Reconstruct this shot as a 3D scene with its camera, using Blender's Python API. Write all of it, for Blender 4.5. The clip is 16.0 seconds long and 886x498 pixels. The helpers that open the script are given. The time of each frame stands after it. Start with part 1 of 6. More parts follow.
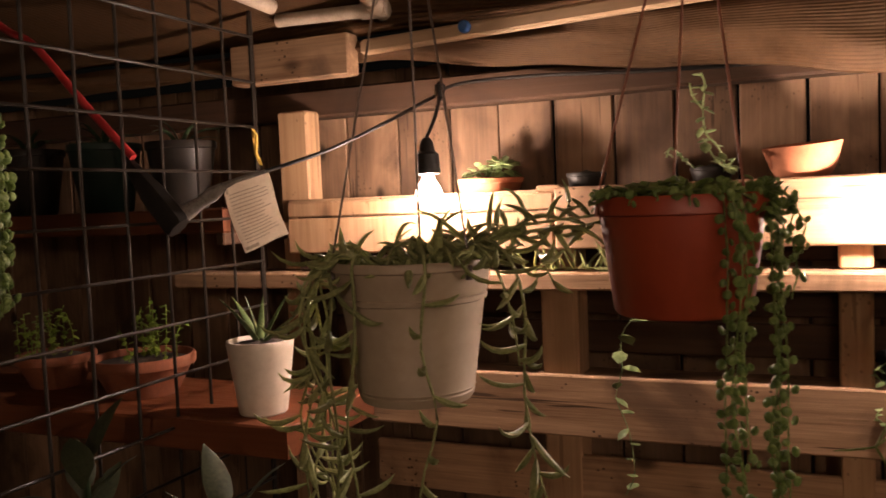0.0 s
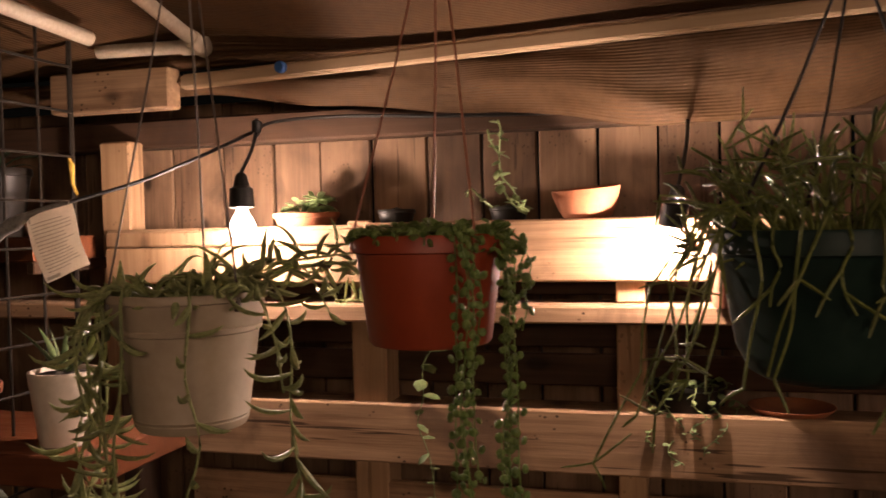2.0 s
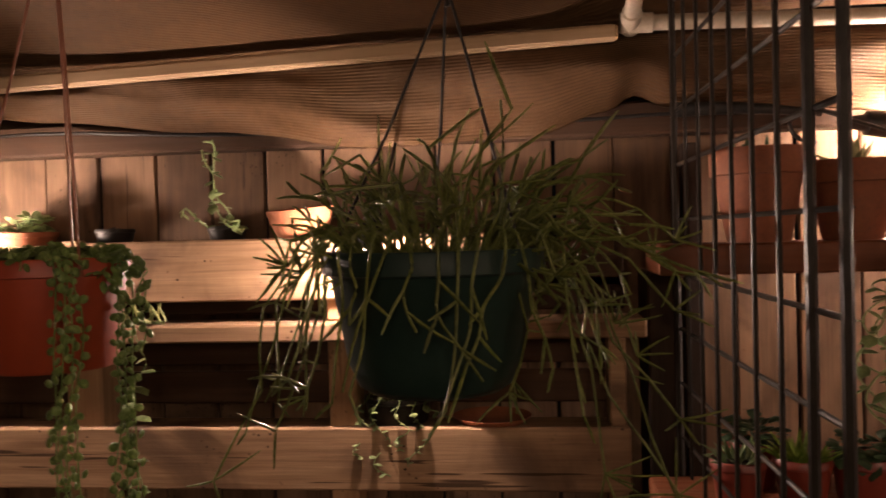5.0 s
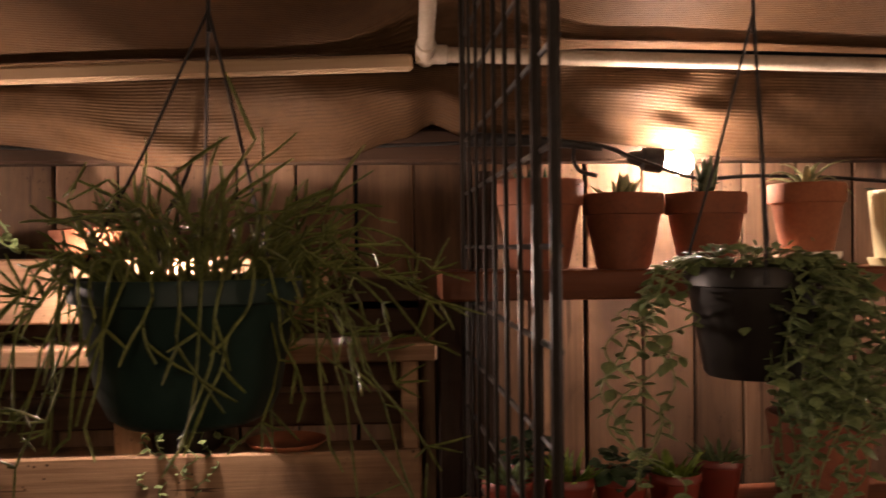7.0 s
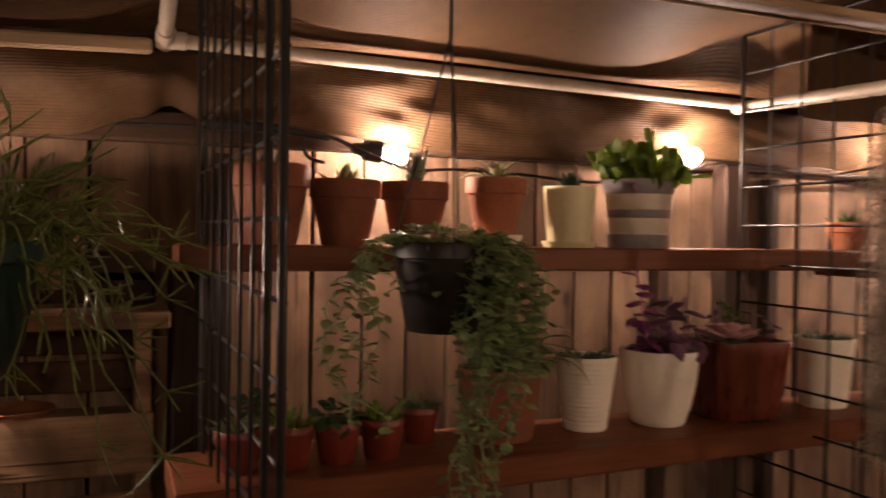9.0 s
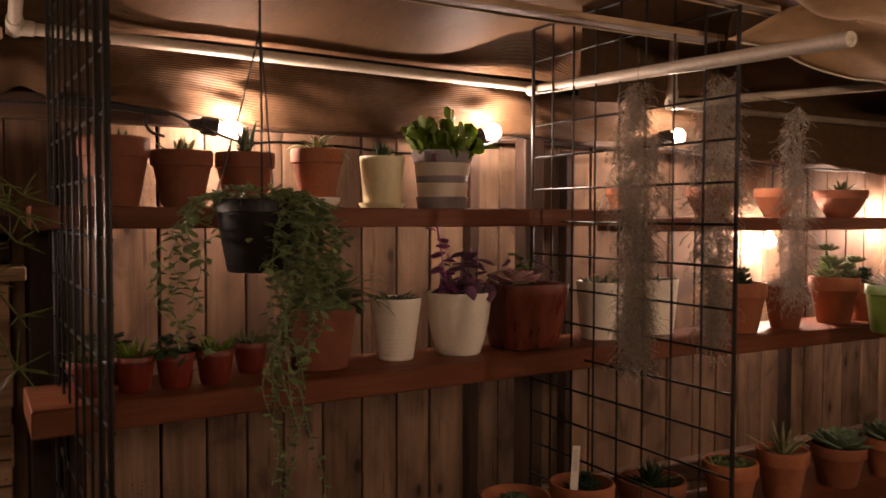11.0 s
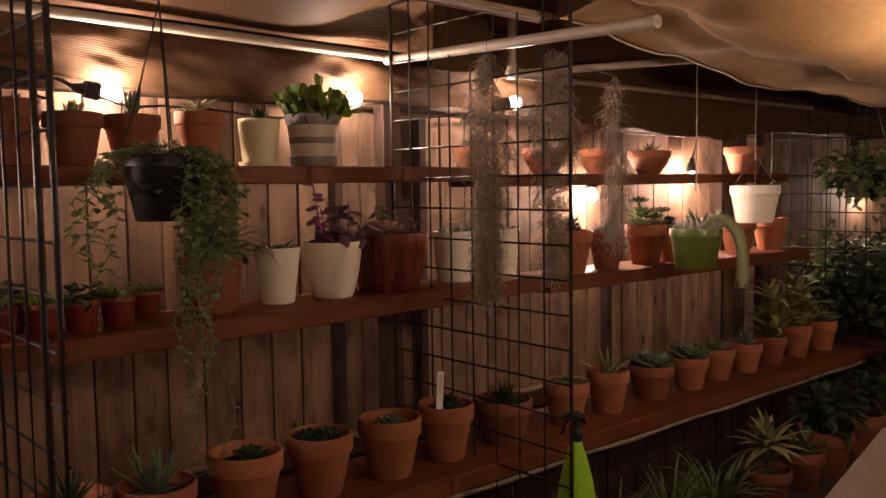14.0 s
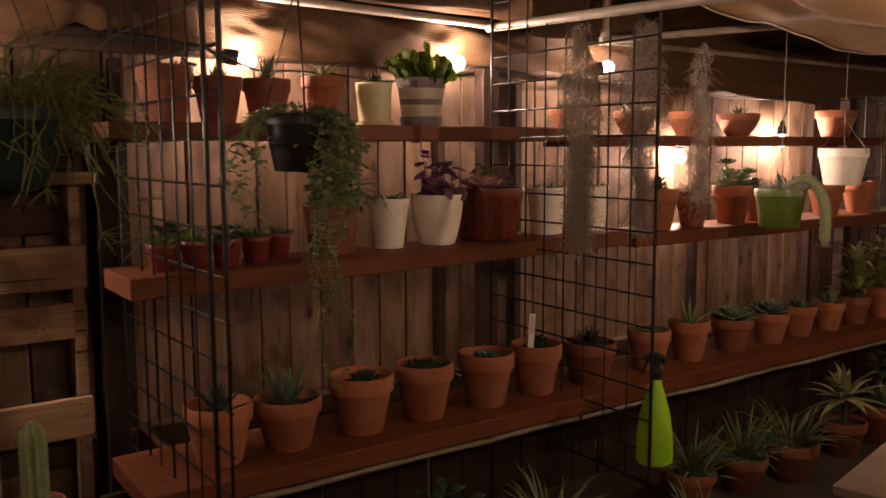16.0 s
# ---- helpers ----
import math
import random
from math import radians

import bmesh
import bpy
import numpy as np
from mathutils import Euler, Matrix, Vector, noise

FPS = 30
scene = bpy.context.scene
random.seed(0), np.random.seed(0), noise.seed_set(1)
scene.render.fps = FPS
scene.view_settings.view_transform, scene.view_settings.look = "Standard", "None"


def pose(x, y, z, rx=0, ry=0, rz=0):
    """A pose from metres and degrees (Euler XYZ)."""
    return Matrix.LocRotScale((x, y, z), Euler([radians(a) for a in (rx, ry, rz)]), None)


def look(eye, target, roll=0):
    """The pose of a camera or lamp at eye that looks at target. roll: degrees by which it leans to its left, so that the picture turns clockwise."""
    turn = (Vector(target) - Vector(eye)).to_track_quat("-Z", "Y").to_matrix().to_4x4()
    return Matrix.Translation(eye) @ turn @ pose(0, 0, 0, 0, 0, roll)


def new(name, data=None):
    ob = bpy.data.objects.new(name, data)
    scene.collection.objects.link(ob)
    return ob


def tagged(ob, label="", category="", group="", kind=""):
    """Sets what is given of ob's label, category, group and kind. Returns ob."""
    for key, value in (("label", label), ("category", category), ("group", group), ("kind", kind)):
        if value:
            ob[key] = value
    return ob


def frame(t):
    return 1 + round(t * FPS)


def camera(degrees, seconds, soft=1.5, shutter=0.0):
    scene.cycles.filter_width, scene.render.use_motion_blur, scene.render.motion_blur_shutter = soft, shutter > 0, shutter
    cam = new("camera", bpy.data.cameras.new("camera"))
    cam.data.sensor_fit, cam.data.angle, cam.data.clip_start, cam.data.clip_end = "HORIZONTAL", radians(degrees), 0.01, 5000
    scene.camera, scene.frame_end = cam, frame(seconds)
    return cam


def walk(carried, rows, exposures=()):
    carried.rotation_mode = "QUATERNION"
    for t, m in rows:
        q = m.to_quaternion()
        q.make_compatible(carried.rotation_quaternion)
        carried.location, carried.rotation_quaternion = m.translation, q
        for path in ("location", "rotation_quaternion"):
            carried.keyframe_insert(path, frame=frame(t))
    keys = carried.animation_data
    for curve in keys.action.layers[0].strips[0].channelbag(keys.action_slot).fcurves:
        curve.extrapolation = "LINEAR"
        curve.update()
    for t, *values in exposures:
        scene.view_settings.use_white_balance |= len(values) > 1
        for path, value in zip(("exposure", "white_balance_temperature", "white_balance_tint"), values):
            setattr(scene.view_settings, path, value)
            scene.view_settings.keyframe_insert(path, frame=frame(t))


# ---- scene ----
cam = camera(55.1, 16.0, soft=1.6, shutter=0.6)
PATH = [
    (0, (0.307, 0.015, 1.479), (-0.5, 1.841, 1.354), -2.4),
    (0.5, (0.345, 0.008, 1.495), (-0.418, 1.851, 1.344), -2.2),
    (1, (0.389, -0.002, 1.487), (-0.284, 1.878, 1.371), -1.6),
    (1.5, (0.44, 0.001, 1.488), (-0.145, 1.912, 1.401), -1.1),
    (2, (0.485, -0.008, 1.485), (-0.059, 1.916, 1.422), -1.3),
    (2.5, (0.531, -0.007, 1.507), (0.038, 1.93, 1.434), -1.9),
    (3, (0.577, 0.015, 1.488), (0.149, 1.968, 1.441), -2.1),
    (3.5, (0.667, 0.033, 1.485), (0.27, 1.993, 1.452), -2.2),
    (6, (0.866, 0.009, 1.493), (0.816, 2.008, 1.457), -1.0),
    (6.5, (0.907, 0.025, 1.497), (0.944, 2.024, 1.473), -0.9),
    (7, (0.938, 0.011, 1.505), (1.056, 2.008, 1.498), -0.6),
    (7.5, (0.997, -0.008, 1.5), (1.18, 1.983, 1.51), -0.6),
    (8, (0.971, -0.03, 1.502), (1.304, 1.942, 1.506), -0.1),
    (8.5, (0.942, -0.079, 1.494), (1.455, 1.854, 1.481), 0.7),
    (9, (0.903, -0.202, 1.487), (1.63, 1.661, 1.45), 0.9),
    (9.5, (0.874, -0.338, 1.488), (1.727, 1.471, 1.445), 1.0),
    (10, (0.85, -0.431, 1.48), (1.786, 1.336, 1.422), 0.2),
    (12.5, (1.006, -0.814, 1.394), (2.016, 0.908, 1.276), 0.3),
    (13, (0.865, -0.796, 1.4), (1.999, 0.847, 1.287), 0.1),
    (13.5, (0.689, -0.796, 1.384), (1.927, 0.769, 1.262), -0.6),
    (14, (0.613, -0.821, 1.386), (1.913, 0.692, 1.237), -0.8),
    (14.5, (0.604, -0.886, 1.382), (1.894, 0.632, 1.201), -0.2),
    (15, (0.585, -0.977, 1.377), (1.794, 0.602, 1.17), 0.8),
    (15.5, (0.52, -1.001, 1.38), (1.655, 0.629, 1.143), 1.1),
    (16, (0.401, -1.033, 1.372), (1.533, 0.6, 1.137), -0.2),
]
walk(cam, [(t, look(eye, target, roll)) for t, eye, target, roll in PATH],
     [(0, 0.12), (3.5, 0.15), (7, 0.1), (9.5, -0.08), (12.5, -0.14), (16, -0.05)])

# ---- light: night, the string of warm bulbs, added unseen fill bulbs and a trace of night sky ----
world = bpy.data.worlds.new("night")
scene.world = world
world.use_nodes = True
world.node_tree.nodes["Background"].inputs[0].default_value = (0.9, 0.75, 0.6, 1)
world.node_tree.nodes["Background"].inputs[1].default_value = 0.002
scene.view_settings.exposure = 0.0
GLOW = 3200.0
GLOW_COLOUR = (1.0, 0.725, 0.595, 1)
FAR_GLOW = 5600.0
FILL_GLOW, FILL_COLOUR = 3600.0, (1.0, 0.69, 0.495, 1)
# bulb centres along the fence
BULBS = [(-0.480, 1.731, 1.490), (0.460, 1.746, 1.432), (1.582, 1.895, 1.688), (2.478, 1.860, 1.720),
         (3.25, 1.77, 1.735), (3.985, 1.945, 1.328), (4.87, 1.945, 1.408), (7.3, 1.95, 1.28)]
# bulb centres of a second strand over the walkway: unseen, added as fill light
FILL_BULBS = [(0.75, -1.48, 1.86), (1.45, -2.25, 2.20), (2.6, -2.25, 2.05), (3.25, -0.17, 1.62), (5.5, -0.95, 1.60)]


# ---- mesh helpers ----
class Geo:
    """Collects vertices and faces of one mesh."""

    def __init__(self):
        self.v, self.f = [], []

    def ring_skin(self, rings, closed=True, cap=True):
        base, n = len(self.v), len(rings[0])
        for r in rings:
            self.v.extend(tuple(p) for p in r)
        for i in range(len(rings) - 1):
            for j in range(n if closed else n - 1):
                a, b = base + i * n + j, base + i * n + (j + 1) % n
                self.f.append((a, b, b + n, a + n))
        if cap and closed:
            self.f.append(tuple(base + j for j in reversed(range(n))))
            self.f.append(tuple(base + (len(rings) - 1) * n + j for j in range(n)))

    def tube(self, pts, radii, sides=6, flat=1.0, up=(0.0, 0.0, 1.0)):
        """A tapered tube along pts; flat squeezes it across, for blades."""
        pts = [Vector(p) for p in pts]
        up = Vector(up)
        if not hasattr(radii, "__len__"):
            radii = [radii] * len(pts)
        rings = []
        for i, p in enumerate(pts):
            t = pts[min(i + 1, len(pts) - 1)] - pts[max(i - 1, 0)]
            t = t.normalized() if t.length > 1e-9 else Vector((0, 0, 1))
            s = t.cross(up)
            if s.length < 1e-3:
                s = t.cross(Vector((1, 0.2, 0)))
            s.normalize()
            nrm = s.cross(t)
            rings.append([p + radii[i] * (math.cos(a) * s + flat * math.sin(a) * nrm)
                          for a in (2 * math.pi * k / sides for k in range(sides))])
        self.ring_skin(rings)

    def lathe(self, profile, centre=(0, 0, 0), sides=36):
        """Turns (radius, height) pairs about a vertical axis."""
        cx, cy, cz = centre
        rings = [[(cx + r * math.cos(2 * math.pi * k / sides), cy + r * math.sin(2 * math.pi * k / sides), cz + z)
                  for k in range(sides)] for r, z in profile]
        self.ring_skin(rings)

    def box(self, lo, hi, bevel=0.0):
        x0, y0, z0 = lo
        x1, y1, z1 = hi
        b = min(bevel, (x1 - x0) / 3, (y1 - y0) / 3, (z1 - z0) / 3)
        if b <= 0:
            rings = [[(x0, y0, z), (x1, y0, z), (x1, y1, z), (x0, y1, z)] for z in (z0, z1)]
        else:
            def loop(z, i):
                return [(x0 + i, y0 + b + i, z), (x0 + b + i, y0 + i, z), (x1 - b - i, y0 + i, z), (x1 - i, y0 + b + i, z),
                        (x1 - i, y1 - b - i, z), (x1 - b - i, y1 - i, z), (x0 + b + i, y1 - i, z), (x0 + i, y1 - b - i, z)]
            rings = [loop(z0, b * 0.9), loop(z0 + b, 0), loop(z1 - b, 0), loop(z1, b * 0.9)]
        self.ring_skin(rings)

    def data(self, name, material, smooth=40.0):
        me = bpy.data.meshes.new(name)
        me.from_pydata(self.v, [], self.f)
        me.materials.append(material)
        if smooth:
            me.shade_smooth()
            me.set_sharp_from_angle(angle=radians(smooth))
        me.update()
        return me


def part(name, geo, material, parent, label="", smooth=40.0):
    ob = new(name, geo.data(name, material, smooth))
    ob.parent = parent
    return tagged(ob, label)


def thing(name, at, label, category, group="", kind="", turn=0.0):
    ob = new(name)
    ob.empty_display_size = 0.02
    ob.matrix_basis = pose(*at, 0, 0, turn)
    return tagged(ob, label, category, group, kind)


def solid(name, geo, material, label, category, group="", kind="", smooth=40.0):
    return tagged(new(name, geo.data(name, material, smooth)), label, category, group, kind)


rng = random.Random(7)


def jit(a):
    return rng.uniform(-a, a)


# ---- materials ----
def surface(name, dark, light, rough=0.6, scale=8.0, stretch=(1, 1, 1), bump=0.15, spread=0.12, metal=0.0,
            see=0.0, stain=None, stain_amount=0.0, fine=7.0, grain=0.0, shine=0.5):
    """Two-scale mottled surface. see: share of light that passes through; grain: strength of wood lines; stain: patches of another colour."""
    m = bpy.data.materials.new(name)
    m.use_nodes = True
    t = m.node_tree
    n, ln = t.nodes, t.links
    bsdf, out = n["Principled BSDF"], n["Material Output"]
    co, info = n.new("ShaderNodeTexCoord"), n.new("ShaderNodeObjectInfo")
    off = n.new("ShaderNodeVectorMath"); off.operation = "MULTIPLY_ADD"
    off.inputs[1].default_value = (13.7, 7.1, 23.9)
    ln.new(info.outputs["Random"], off.inputs[0])
    ln.new(co.outputs["Object"], off.inputs[2])
    mp = n.new("ShaderNodeMapping"); mp.inputs["Scale"].default_value = stretch
    ln.new(off.outputs[0], mp.inputs["Vector"])
    big, small = n.new("ShaderNodeTexNoise"), n.new("ShaderNodeTexNoise")
    big.inputs["Scale"].default_value, big.inputs["Detail"].default_value = scale, 4
    small.inputs["Scale"].default_value, small.inputs["Detail"].default_value = scale * fine, 5
    for k in (big, small):
        ln.new(mp.outputs[0], k.inputs["Vector"])
    mix = n.new("ShaderNodeMath"); mix.operation = "MULTIPLY_ADD"
    ln.new(small.outputs["Fac"], mix.inputs[0]); mix.inputs[1].default_value = 0.5
    half = n.new("ShaderNodeMath"); half.operation = "MULTIPLY"; half.inputs[1].default_value = 0.5
    ln.new(big.outputs["Fac"], half.inputs[0]); ln.new(half.outputs[0], mix.inputs[2])
    value = mix.outputs[0]
    if grain:
        wave = n.new("ShaderNodeTexWave")
        wave.wave_type, wave.rings_direction = "RINGS", "SPHERICAL"
        wave.inputs["Scale"].default_value, wave.inputs["Distortion"].default_value = scale * 0.22, 9.0
        wave.inputs["Detail"].default_value, wave.inputs["Detail Scale"].default_value = 3.0, 1.2
        ln.new(mp.outputs[0], wave.inputs["Vector"])
        blend = n.new("ShaderNodeMix"); blend.data_type = "FLOAT"
        blend.inputs[0].default_value = grain
        ln.new(value, blend.inputs[2]); ln.new(wave.outputs["Fac"], blend.inputs[3])
        value = blend.outputs[0]
    ramp = n.new("ShaderNodeValToRGB")
    ramp.color_ramp.elements[0].position, ramp.color_ramp.elements[1].position = 0.3, 0.7
    ramp.color_ramp.elements[0].color, ramp.color_ramp.elements[1].color = (*dark, 1), (*light, 1)
    ln.new(value, ramp.inputs[0])
    colour = ramp.outputs[0]
    if stain:
        patch = n.new("ShaderNodeTexNoise"); patch.inputs["Scale"].default_value = scale * 0.45
        patch.inputs["Detail"].default_value = 8
        ln.new(off.outputs[0], patch.inputs["Vector"])
        pr = n.new("ShaderNodeMapRange"); pr.inputs[1].default_value, pr.inputs[2].default_value = 0.5, 0.72
        pr.inputs[4].default_value = stain_amount
        ln.new(patch.outputs["Fac"], pr.inputs[0])
        sm = n.new("ShaderNodeMix"); sm.data_type = "RGBA"
        ln.new(pr.outputs[0], sm.inputs[0]); ln.new(colour, sm.inputs[6]); sm.inputs[7].default_value = (*stain, 1)
        colour = sm.outputs[2]
    hsv = n.new("ShaderNodeHueSaturation")
    rv = n.new("ShaderNodeMapRange"); rv.inputs[3].default_value, rv.inputs[4].default_value = 1 - spread, 1 + spread
    ln.new(info.outputs["Random"], rv.inputs[0]); ln.new(rv.outputs[0], hsv.inputs["Value"]); ln.new(colour, hsv.inputs["Color"])
    ln.new(hsv.outputs[0], bsdf.inputs["Base Color"])
    rr = n.new("ShaderNodeMapRange"); rr.inputs[3].default_value, rr.inputs[4].default_value = max(0.03, rough - 0.12), min(1, rough + 0.12)
    ln.new(small.outputs["Fac"], rr.inputs[0]); ln.new(rr.outputs[0], bsdf.inputs["Roughness"])
    bsdf.inputs["Metallic"].default_value = metal
    bsdf.inputs["Specular IOR Level"].default_value = shine
    if bump:
        bp = n.new("ShaderNodeBump"); bp.inputs["Strength"].default_value, bp.inputs["Distance"].default_value = bump, 0.004
        ln.new(value, bp.inputs["Height"]); ln.new(bp.outputs[0], bsdf.inputs["Normal"])
    if see:
        tr, ms = n.new("ShaderNodeBsdfTranslucent"), n.new("ShaderNodeMixShader")
        ln.new(hsv.outputs[0], tr.inputs["Color"])
        ms.inputs[0].default_value = see
        ln.new(bsdf.outputs[0], ms.inputs[1]); ln.new(tr.outputs[0], ms.inputs[2]); ln.new(ms.outputs[0], out.inputs["Surface"])
    return m


def wood(name, dark, light, axis, rough=0.7, bump=0.4, spread=0.14, scale=1.0, stain=(0.08, 0.05, 0.035), stain_amount=0.5, knots=0.8, streaks=0.4, cracks=0.0, fibres=0.16, long=0.22):
    """Sawn board: long streaks, fine grain, knots and grey stains. axis: 0 or 2, the way the grain runs; long: how far blotches are drawn out along it."""
    m = bpy.data.materials.new(name)
    m.use_nodes = True
    n, ln = m.node_tree.nodes, m.node_tree.links
    bsdf = n["Principled BSDF"]
    co, info, off = n.new("ShaderNodeTexCoord"), n.new("ShaderNodeObjectInfo"), n.new("ShaderNodeVectorMath")
    off.operation = "MULTIPLY_ADD"
    off.inputs[1].default_value = (13.7, 7.1, 23.9)
    ln.new(info.outputs["Random"], off.inputs[0]); ln.new(co.outputs["Object"], off.inputs[2])

    def mapped(along, across):
        mp = n.new("ShaderNodeMapping")
        mp.inputs["Scale"].default_value = (along, across, across) if axis == 0 else (across, across, along)
        ln.new(off.outputs[0], mp.inputs["Vector"])
        return mp.outputs[0]

    def noise_at(vec, sc, detail, warp=0.0):
        t = n.new("ShaderNodeTexNoise")
        t.inputs["Scale"].default_value, t.inputs["Detail"].default_value, t.inputs["Distortion"].default_value = sc, detail, warp
        ln.new(vec, t.inputs["Vector"])
        return t.outputs["Fac"]

    def math_node(op, a, b, c=None):
        k = n.new("ShaderNodeMath"); k.operation = op
        for i, v in enumerate((a, b, c)):
            if v is None:
                continue
            if isinstance(v, (int, float)):
                k.inputs[i].default_value = v
            else:
                ln.new(v, k.inputs[i])
        return k.outputs[0]

    def ranged(v, lo, hi, out_lo=0.0, out_hi=1.0):
        r = n.new("ShaderNodeMapRange"); r.interpolation_type = "SMOOTHSTEP"
        ln.new(v, r.inputs[0])
        r.inputs[1].default_value, r.inputs[2].default_value, r.inputs[3].default_value, r.inputs[4].default_value = lo, hi, out_lo, out_hi
        return r.outputs[0]

    broad = noise_at(mapped(long, 1.0), 6 * scale, 4, 0.9)
    streak = noise_at(mapped(0.035, 1.0), 75 * scale, 4, 0.3)
    fibre = noise_at(mapped(0.03, 1.0), 320 * scale, 3)
    vo = n.new("ShaderNodeTexVoronoi")
    vo.inputs["Scale"].default_value = 5.5 * scale
    ln.new(mapped(0.55, 1.0), vo.inputs["Vector"])
    knot = ranged(vo.outputs["Distance"], 0.05, 0.13, 1.0, 0.0)
    ring = ranged(vo.outputs["Distance"], 0.10, 0.30, 0.35, 0.0)
    v = math_node("MULTIPLY_ADD", streak, streaks, math_node("MULTIPLY", broad, 1.0 - streaks))
    v = math_node("MULTIPLY_ADD", fibre, fibres, math_node("SUBTRACT", v, fibres / 2))
    v = math_node("SUBTRACT", v, math_node("MULTIPLY", ring, 0.25))
    ramp = n.new("ShaderNodeValToRGB")
    ramp.color_ramp.elements[0].position, ramp.color_ramp.elements[1].position = 0.28, 0.72
    ramp.color_ramp.elements[0].color, ramp.color_ramp.elements[1].color = (*dark, 1), (*light, 1)
    ln.new(v, ramp.inputs[0])
    patch = ranged(noise_at(off.outputs[0], 4.0 * scale, 8, 0.8), 0.50, 0.72, 0.0, stain_amount)

    def blend(fac, a, b):
        k = n.new("ShaderNodeMix"); k.data_type = "RGBA"
        ln.new(fac, k.inputs[0]); ln.new(a, k.inputs[6])
        k.inputs[7].default_value = (*b, 1)
        return k.outputs[2]

    colour = blend(patch, ramp.outputs[0], stain)
    colour = blend(math_node("MULTIPLY", knot, knots), colour, tuple(c * 0.35 for c in dark))
    if cracks:
        # split grain, and pin holes in clusters
        split = ranged(noise_at(mapped(0.045, 1.0), 46 * scale, 2, 0.25), 0.665, 0.70)
        pins = n.new("ShaderNodeTexVoronoi")
        pins.inputs["Scale"].default_value = 70 * scale
        ln.new(mapped(0.8, 1.0), pins.inputs["Vector"])
        hole = math_node("MULTIPLY", ranged(pins.outputs["Distance"], 0.16, 0.26, 1.0, 0.0), ranged(noise_at(off.outputs[0], 9.0, 2), 0.56, 0.62))
        colour = blend(math_node("MULTIPLY", math_node("MAXIMUM", split, hole), cracks), colour, tuple(c * 0.3 for c in dark))
    hsv = n.new("ShaderNodeHueSaturation")
    ln.new(colour, hsv.inputs["Color"])
    rv = n.new("ShaderNodeMapRange"); rv.inputs[3].default_value, rv.inputs[4].default_value = 1 - spread, 1 + spread
    ln.new(info.outputs["Random"], rv.inputs[0]); ln.new(rv.outputs[0], hsv.inputs["Value"])
    ln.new(hsv.outputs[0], bsdf.inputs["Base Color"])
    ln.new(ranged(fibre, 0.3, 0.7, max(0.1, rough - 0.1), min(1.0, rough + 0.15)), bsdf.inputs["Roughness"])
    bsdf.inputs["Specular IOR Level"].default_value = 0.2
    bp = n.new("ShaderNodeBump")
    bp.inputs["Strength"].default_value, bp.inputs["Distance"].default_value = bump, 0.003
    ln.new(math_node("MULTIPLY_ADD", knot, -0.3, v), bp.inputs["Height"]); ln.new(bp.outputs[0], bsdf.inputs["Normal"])
    return m


FENCE = wood("fence_wood", (0.054, 0.030, 0.018), (0.245, 0.150, 0.090), 2, 0.8, 0.3, 0.30, stain=(0.05, 0.029, 0.019), stain_amount=0.7, streaks=0.24, knots=0.9, cracks=0.5, fibres=0.13, long=0.26, scale=1.25)
PALLET = wood("pallet_wood", (0.15, 0.082, 0.044), (0.44, 0.280, 0.165), 0, 0.75, 0.6, 0.18, stain=(0.10, 0.060, 0.038), stain_amount=0.85, streaks=0.46, knots=0.95, cracks=0.9, fibres=0.26)
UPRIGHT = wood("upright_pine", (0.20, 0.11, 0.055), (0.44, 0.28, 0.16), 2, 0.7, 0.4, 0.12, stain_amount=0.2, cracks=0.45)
STAINED = wood("red_stained_board", (0.075, 0.022, 0.009), (0.175, 0.057, 0.023), 0, 0.5, 0.35, 0.12, stain=(0.11, 0.055, 0.034), stain_amount=0.35, knots=0.4)
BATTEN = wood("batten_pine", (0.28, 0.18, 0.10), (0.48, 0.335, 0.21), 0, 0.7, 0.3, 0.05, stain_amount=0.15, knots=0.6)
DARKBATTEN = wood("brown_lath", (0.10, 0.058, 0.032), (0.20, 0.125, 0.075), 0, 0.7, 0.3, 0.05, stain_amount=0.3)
DARKWOOD = wood("dark_brown_wood", (0.026, 0.014, 0.008), (0.085, 0.045, 0.026), 0, 0.7, 0.45, 0.15, stain=(0.02, 0.013, 0.01), stain_amount=0.5)
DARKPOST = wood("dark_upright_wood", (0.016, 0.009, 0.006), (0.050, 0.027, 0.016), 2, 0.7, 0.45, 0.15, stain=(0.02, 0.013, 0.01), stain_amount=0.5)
PVC = surface("pvc_pipe", (0.36, 0.29, 0.215), (0.54, 0.455, 0.355), 0.45, 20, (1, 1, 1), 0.05, 0.04, stain=(0.35, 0.26, 0.17), stain_amount=0.5)
WIRE = surface("grid_wire", (0.012, 0.009, 0.007), (0.024, 0.019, 0.015), 0.40, 60, (1, 1, 1), 0.15, 0.05, shine=0.14)
CORD = surface("black_rubber", (0.009, 0.008, 0.008), (0.020, 0.018, 0.016), 0.45, 50, (1, 1, 1), 0.05, 0.0, shine=0.22)
REDCORD = surface("red_cable", (0.26, 0.014, 0.016), (0.40, 0.034, 0.036), 0.45, 50, (1, 1, 1), 0.05, 0.0)
TERRA = surface("terracotta", (0.22, 0.068, 0.027), (0.35, 0.120, 0.052), 0.85, 18, (1, 1, 1), 0.12, 0.13,
                stain=(0.40, 0.21, 0.11), stain_amount=0.20)
